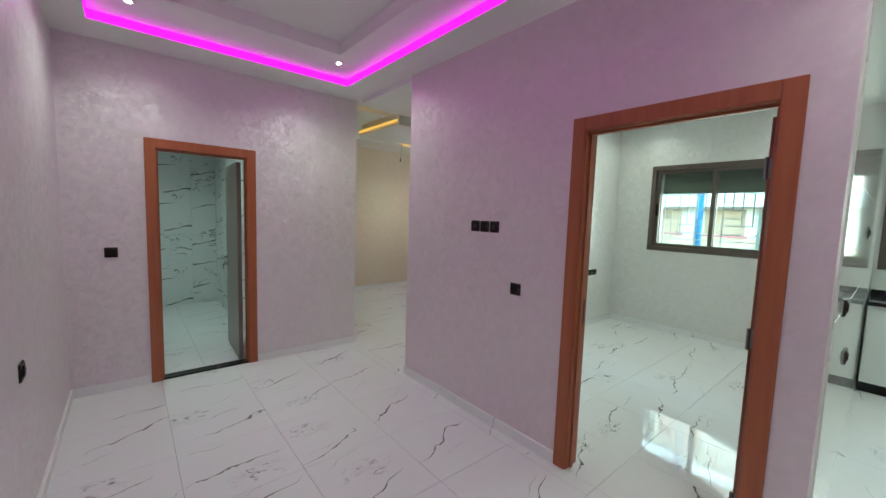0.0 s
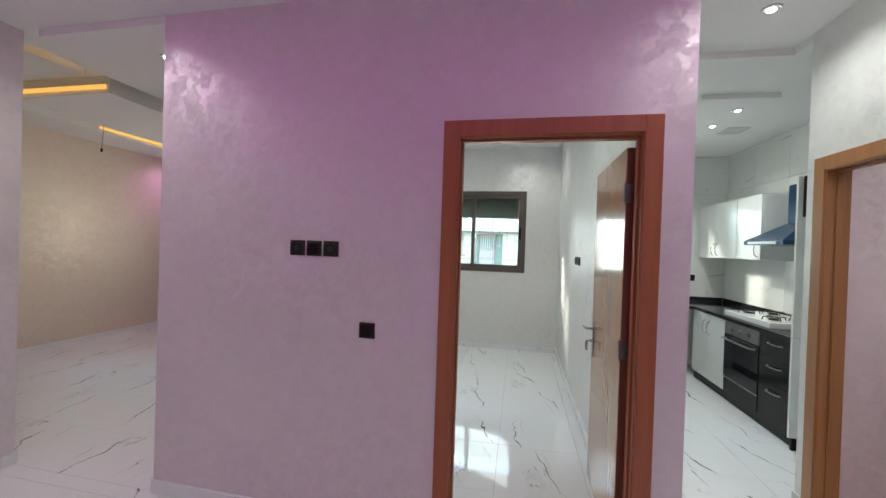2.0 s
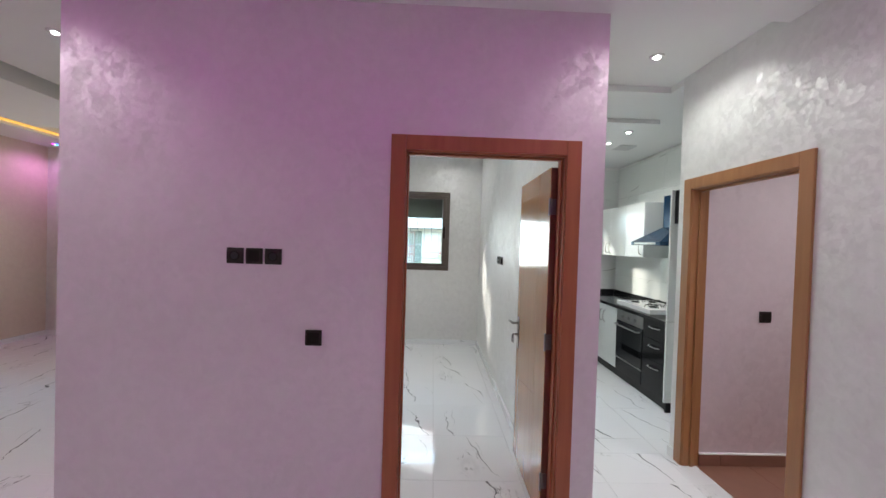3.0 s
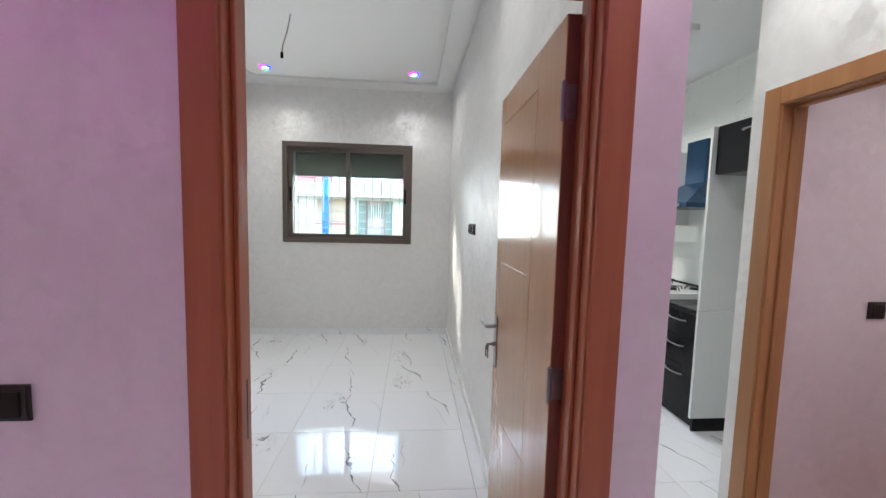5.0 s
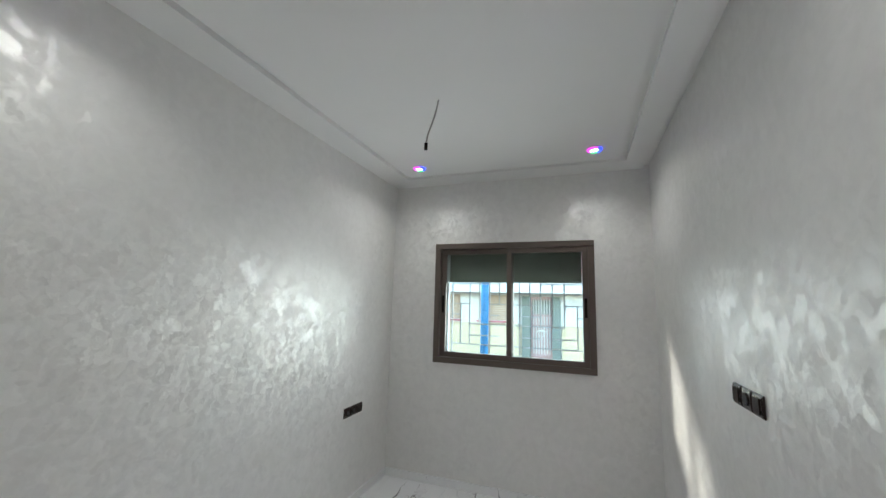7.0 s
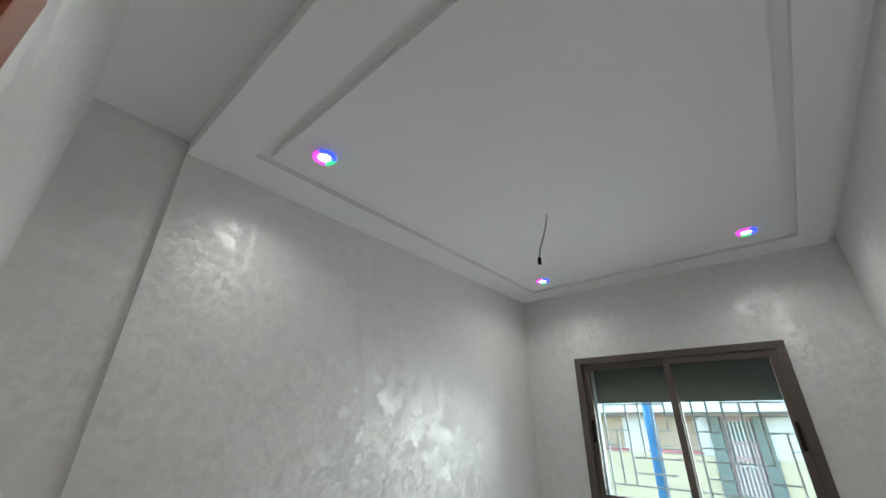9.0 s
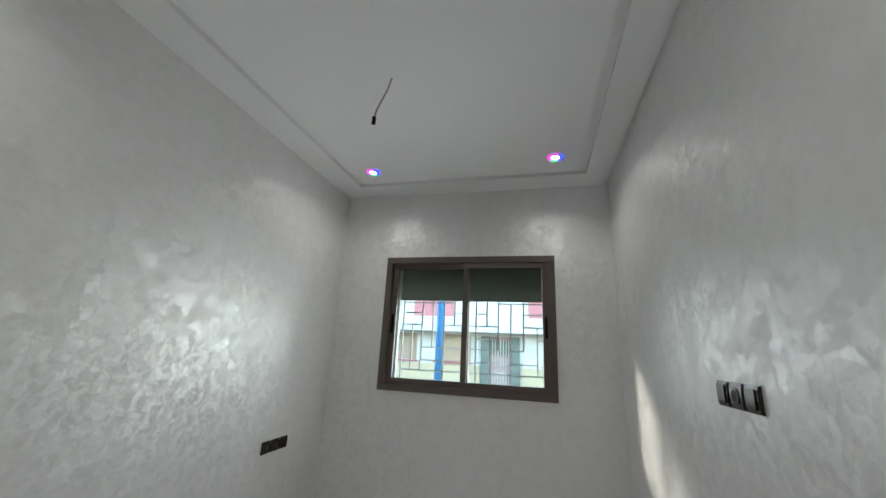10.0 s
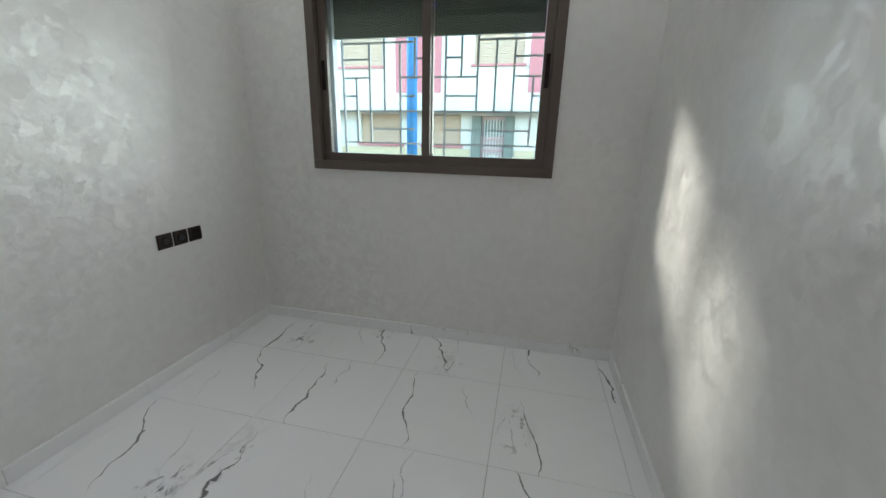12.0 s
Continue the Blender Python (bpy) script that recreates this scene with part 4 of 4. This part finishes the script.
plate_row("wall_socket", "black socket on the kitchen tiles under the worktop", pose(6.49, -0.15, 0.72, 0, 0, -90), ("socket",))
plate_row("wall_socket", "black socket on the tiles beside the kitchen window", pose(6.49, -0.80, 1.22, 0, 0, -90), ("socket",))


# ---- outside ----
bm = bmesh.new()
bmesh.ops.create_grid(bm, x_segments=4, y_segments=4, size=400, matrix=Matrix.Translation((0, 0, -0.30)))
structure("ground", bm, ASPHALT, "grey asphalt street and ground", "road")
bm = bmesh.new()
box(bm, 13.6, 15.0, -4.2, 40, -0.29, -0.15, bevel=0.02)
structure("pavement", bm, PAVING, "pale paved walk along the facing houses", "pavement")
pole = thing("street_pole", "blue painted street pole with worn paint", "pole", at=pose(8.45, 2.99, -0.30))
bm = bmesh.new()
cyl(bm, (0, 0, 0), (0, 0, 6.5), 0.062, 24, 0.055)
part("shaft", bm, BLUE_PAINT, pole, smooth=True)
bm = bmesh.new()
cyl(bm, (0, 0, 0.0), (0, 0, 0.05), 0.12, 24)
part("foot", bm, BLUE_PAINT, pole)

house = thing("house_facade", "white and red two-storey house across the street", "house")
FX = 15.0
gaps = []
for y in (-3.6, 0.35, 3.65, 5.40, 8.4, 11.0):
    gaps.append((y, y + 1.1 if y != 5.40 else 6.68, 1.25, 2.08))
gaps.append((2.17, 3.33, -0.15, 2.05))
ups = [(y, y + 1.3, z, z + 1.3) for y in (-2.6, 2.05, 5.95, 9.6) for z in (3.35,)]
bm = bmesh.new()
cuts = sorted({-4.2, 20.0, *[v for o in gaps + ups for v in o[:2]]})
for a, b in zip(cuts, cuts[1:]):
    z = -0.3
    for o in sorted((o for o in gaps + ups if o[0] < (a + b) / 2 < o[1]), key=lambda o: o[2]):
        if o[2] > z:
            box(bm, FX, FX + 0.3, a, b, z, o[2])
        z = o[3]
    box(bm, FX, FX + 0.3, a, b, z, 6.2)
part("wall", bm, FACADE_WHITE, house)
boxpart("roof", (FX, FX + 8, -4.2, 20, 6.2, 6.5), FACADE_WHITE, house)
boxpart("back_wall", (FX + 7.8, FX + 8, -4.2, 20, -0.3, 6.2), FACADE_WHITE, house)
boxpart("gable_wall", (FX + 0.3005, FX + 7.7995, -4.2, -3.95, -0.3, 6.2), FACADE_WHITE, house)
boxpart("base_course", (FX - 0.03, FX - 0.0005, 3.36, 20, -0.3, 1.16), FACADE_CREAM, house, "cream stone base course")
boxpart("base_course", (FX - 0.03, FX - 0.0005, -4.2, 2.14, -0.3, 1.16), FACADE_CREAM, house, "cream stone base course")
boxpart("ledge", (FX - 0.55, FX - 0.001, -4.2, 20, 2.14, 2.58), FACADE_WHITE, house, "projecting white floor ledge")
for y0, y1 in ((4.25, 5.55), (0.2, 1.9), (8.0, 9.2), (-1.3, -0.2)):
    boxpart("red_panel", (FX - 0.06, FX - 0.0005, y0, y1, 2.581, 6.1), FACADE_RED, house, "red painted panel")
for o in gaps[:-1] + ups:
    wn_ = new("window")
    wn_.parent = house
    bm = bmesh.new()
    z = o[2] + 0.02
    while z < o[3] - 0.05:
        box(bm, FX + 0.10, FX + 0.13, o[0], o[1], z, z + 0.055)
        z += 0.062
    part("shutter", bm, SHUTTER_TAN, wn_, "tan slatted shutter")
    boxpart("sill", (FX - 0.08, FX + 0.10, o[0] - 0.08, o[1] + 0.08, o[2] - 0.06, o[2] - 0.001), FACADE_RED, wn_, "red sill")
gate = new("door")
gate.parent = house
boxpart("surround", (FX - 0.08, FX + 0.2, 2.17, 2.42, -0.15, 2.049), GATE_GREY, gate)
boxpart("surround", (FX - 0.08, FX + 0.2, 3.08, 3.33, -0.15, 2.049), GATE_GREY, gate)
boxpart("leaf", (FX + 0.1, FX + 0.14, 2.421, 3.079, -0.15, 2.049), GATE_PINK, gate, "pinkish iron door")
for k in range(7):
    boxpart("bar", (FX + 0.055, FX + 0.085, 2.485 + k * 0.082, 2.515 + k * 0.082, 0.25, 1.98), FACADE_WHITE, gate)
for z in (0.25, 1.14, 1.46, 1.98):
    boxpart("rail", (FX + 0.045, FX + 0.09, 2.43, 3.07, z - 0.035, z + 0.035), GATE_PINK, gate)
boxpart("glazing", (FX + 0.0865, FX + 0.099, 2.46, 3.04, 1.50, 1.94), GATE_GREY, gate, "dark glass above the gate's rail")
bm = bmesh.new()
for k, way in ((0, 1), (1, -1)):
    tube(bm, [(FX + 0.03, 2.75 + way * r * math.cos(a), 0.85 + r * math.sin(a)) for a, r in ((-0.6, 0.05), (0.3, 0.09), (1.0, 0.13), (1.7, 0.16), (2.6, 0.19))], 0.016, 6)
part("scroll", bm, FACADE_WHITE, gate, "white wrought scrolls")
side = thing("neighbour_house", "plain pale house closing the street", "house")
boxpart("wall", (7.5, 15.0, 26, 27, -0.3, 7.0), FACADE_WHITE, side)

# ---- tiles ----
def tile_mesh(name, w, h, t, m):
    bm = bmesh.new()
    g = 0.0009
    box(bm, g, w - g, g, h - g, -t, 0)
    es = [e for e in bm.edges if all(v.co.z > -0.0001 for v in e.verts)]
    bmesh.ops.bevel(bm, geom=es, offset=0.0009, segments=1, affect="EDGES")
    return mesh_of(name, bm, m)


CACHE = {}


def tile_floor(name, label, x0, x1, y0, y1, gx, gy, m=None, size=0.6):
    """Square tiles on a grid through (gx, gy), cut at the walls."""
    f = thing(name, label, "floor", kind="structure")
    i0, j0 = math.floor((x0 - gx) / size), math.floor((y0 - gy) / size)
    i = i0
    while gx + i * size < x1 - 0.005:
        j = j0
        while gy + j * size < y1 - 0.005:
            a0, a1 = max(x0, gx + i * size), min(x1, gx + (i + 1) * size)
            b0, b1 = max(y0, gy + j * size), min(y1, gy + (j + 1) * size)
            if a1 - a0 > 0.01 and b1 - b0 > 0.01:
                key = (round(a1 - a0, 3), round(b1 - b0, 3), (m or TILE).name)
                if key not in CACHE:
                    CACHE[key] = tile_mesh("tile", key[0], key[1], 0.01, m or TILE)
                o = new("tile", CACHE[key])
                o.location = (a0, b0, 0)
                o.parent = f
            j += 1
        i += 1
    return f


tile_floor("floor_bedroom", "polished white marble-look tiles with grey veins", 2.545, 6.5, 0.985, 3.60, 5.445, 1.677)
tile_floor("floor_hall", "polished white marble-look tiles with grey veins", 0.05, 2.545, -0.30, 4.835, 0.645, 0.477)
tile_floor("floor_passage", "polished white marble-look tiles with grey veins", 2.545, 3.42, -0.30, 0.985, 3.045, 0.477)
tile_floor("floor_kitchen", "polished white marble-look tiles with grey veins", 3.42, 6.5, -1.22, 0.985, 3.645, 0.477)
tile_floor("floor_salon", "polished white marble-look tiles with grey veins", 2.545, 6.5, 3.60, 7.70, 3.045, 4.077)
tile_floor("floor_bathroom", "pale marble-look bathroom floor tiles", 0.05, 1.6, 4.95, 8.05, 0.4, 5.2)
tile_floor("floor_side_room", "brown floor tiles of the side room", 1.4, 3.28, -2.28, -0.30, 3.28, -0.30, BROWN_TILE, 0.4)


def tile_wall(name, label, parent_name, u0, u1, z0, z1, w, h, m, place, holes=()):
    """Wall tiles as pieces under the wall they clad. place(u, z): pose of a tile's lower corner."""
    wl = bpy.data.objects[parent_name]
    u = u0
    while u < u1 - 0.01:
        z = z0
        while z < z1 - 0.01:
            a, b = min(w, u1 - u), min(h, z1 - z)
            if not any(p < u + a / 2 < q and r < z + b / 2 < s for p, q, r, s in holes):
                key = (round(a, 3), round(b, 3), m.name)
                if key not in CACHE:
                    CACHE[key] = tile_mesh("tile", key[0], key[1], 0.008, m)
                o = new("tile", CACHE[key])
                o.matrix_basis = place(u, z)
                o.parent = wl
            z += h
        u += w


tile_wall("", "", "wall_bathroom_end", 0.05, 1.6, 0, 2.75, 0.6, 0.6, BATH_TILE, lambda u, z: pose(u, 8.042, z, 90))
tile_wall("", "", "wall_bathroom_side", 4.95, 8.04, 0, 2.75, 0.6, 0.6, BATH_TILE, lambda u, z: pose(1.592, 4.95 + 8.04 - u, z, 90, 0, -90))
tile_wall("", "", "wall_bedroom_south", 2.68, 6.49, 0, 2.86, 0.6, 0.6, KITCHEN_TILE, lambda u, z: pose(u, 0.797, z, 90))
tile_wall("", "", "wall_window", -1.22, 0.797, 0, 1.17, 0.6, 0.585, KITCHEN_TILE, lambda u, z: pose(6.492, -0.423 - u, z, 90, 0, -90))
tile_wall("", "", "wall_window", -1.22, -0.62, 1.17, 2.86, 0.6, 0.6, KITCHEN_TILE, lambda u, z: pose(6.492, -1.84 - u, z, 90, 0, -90))
tile_wall("", "", "wall_kitchen_south", 3.42, 6.49, 0, 2.86, 0.6, 0.6, KITCHEN_TILE, lambda u, z: pose(9.91 - u, -1.212, z, 90, 0, 180))


# ---- skirting ----
def skirting(label, runs, h=0.075, m=SKIRT, t=0.017):
    """Skirting tiles along walls. runs: (axis, at, lo, hi, way), way: +1 or -1 along the other axis into the room."""
    f = thing("baseboard", label, "skirting", kind="structure")
    for axis, at, lo, hi, way in runs:
        u = lo
        while u < hi - 0.005:
            w = min(0.6, hi - u)
            key = ("s", axis, way, round(w, 3), h, m.name)
            if key not in CACHE:
                bm = bmesh.new()
                v0, v1 = (0, way * t)
                if axis == "x":
                    box(bm, 0.0008, w - 0.0008, v0, v1, 0.0005, h, bevel=0.002)
                else:
                    box(bm, v0, v1, 0.0008, w - 0.0008, 0.0005, h, bevel=0.002)
                CACHE[key] = mesh_of("tile", bm, m)
            o = new("tile", CACHE[key])
            o.location = (u, at + way * 0.0005, 0) if axis == "x" else (at + way * 0.0005, u, 0)
            o.parent = f
            u += 0.6


skirting("white marble-look skirting tiles round the bedroom", [("x", 3.57, 3.06, 6.487, -1), ("x", 3.60, 2.675, 3.06, -1), ("x", 0.985, 2.69, 6.487, 1), ("y", 6.5, 0.985, 3.57, -1), ("y", 2.66, 1.983, 3.598, 1)])
skirting("white marble-look skirting tiles round the hall", [("y", 2.545, 1.967, 3.70, -1), ("y", 2.545, 0.805, 0.937, -1), ("x", 4.835, 0.063, 0.573, -1), ("x", 4.835, 1.455, 2.555, -1), ("y", 0.05, -0.188, 4.835, 1),
          ("x", -0.19, 0.063, 2.358, 1), ("x", -0.19, 3.347, 3.42, 1), ("x", 3.70, 2.545, 6.487, 1), ("x", 7.70, 2.57, 6.487, -1), ("y", 2.555, 4.835, 7.70, 1), ("y", 6.5, 3.70, 7.70, -1)])
skirting("brown skirting of the side room", [("y", 3.28, -2.28, -0.32, -1)], 0.085, BROWN_TILE)
strip = boxpart("trim", (3.262, 3.2795, -2.28, -0.32, 0.0855, 0.094), PLASTER)
tagged(strip, "thin white strip on top of the brown skirting", "trim", kind="structure")
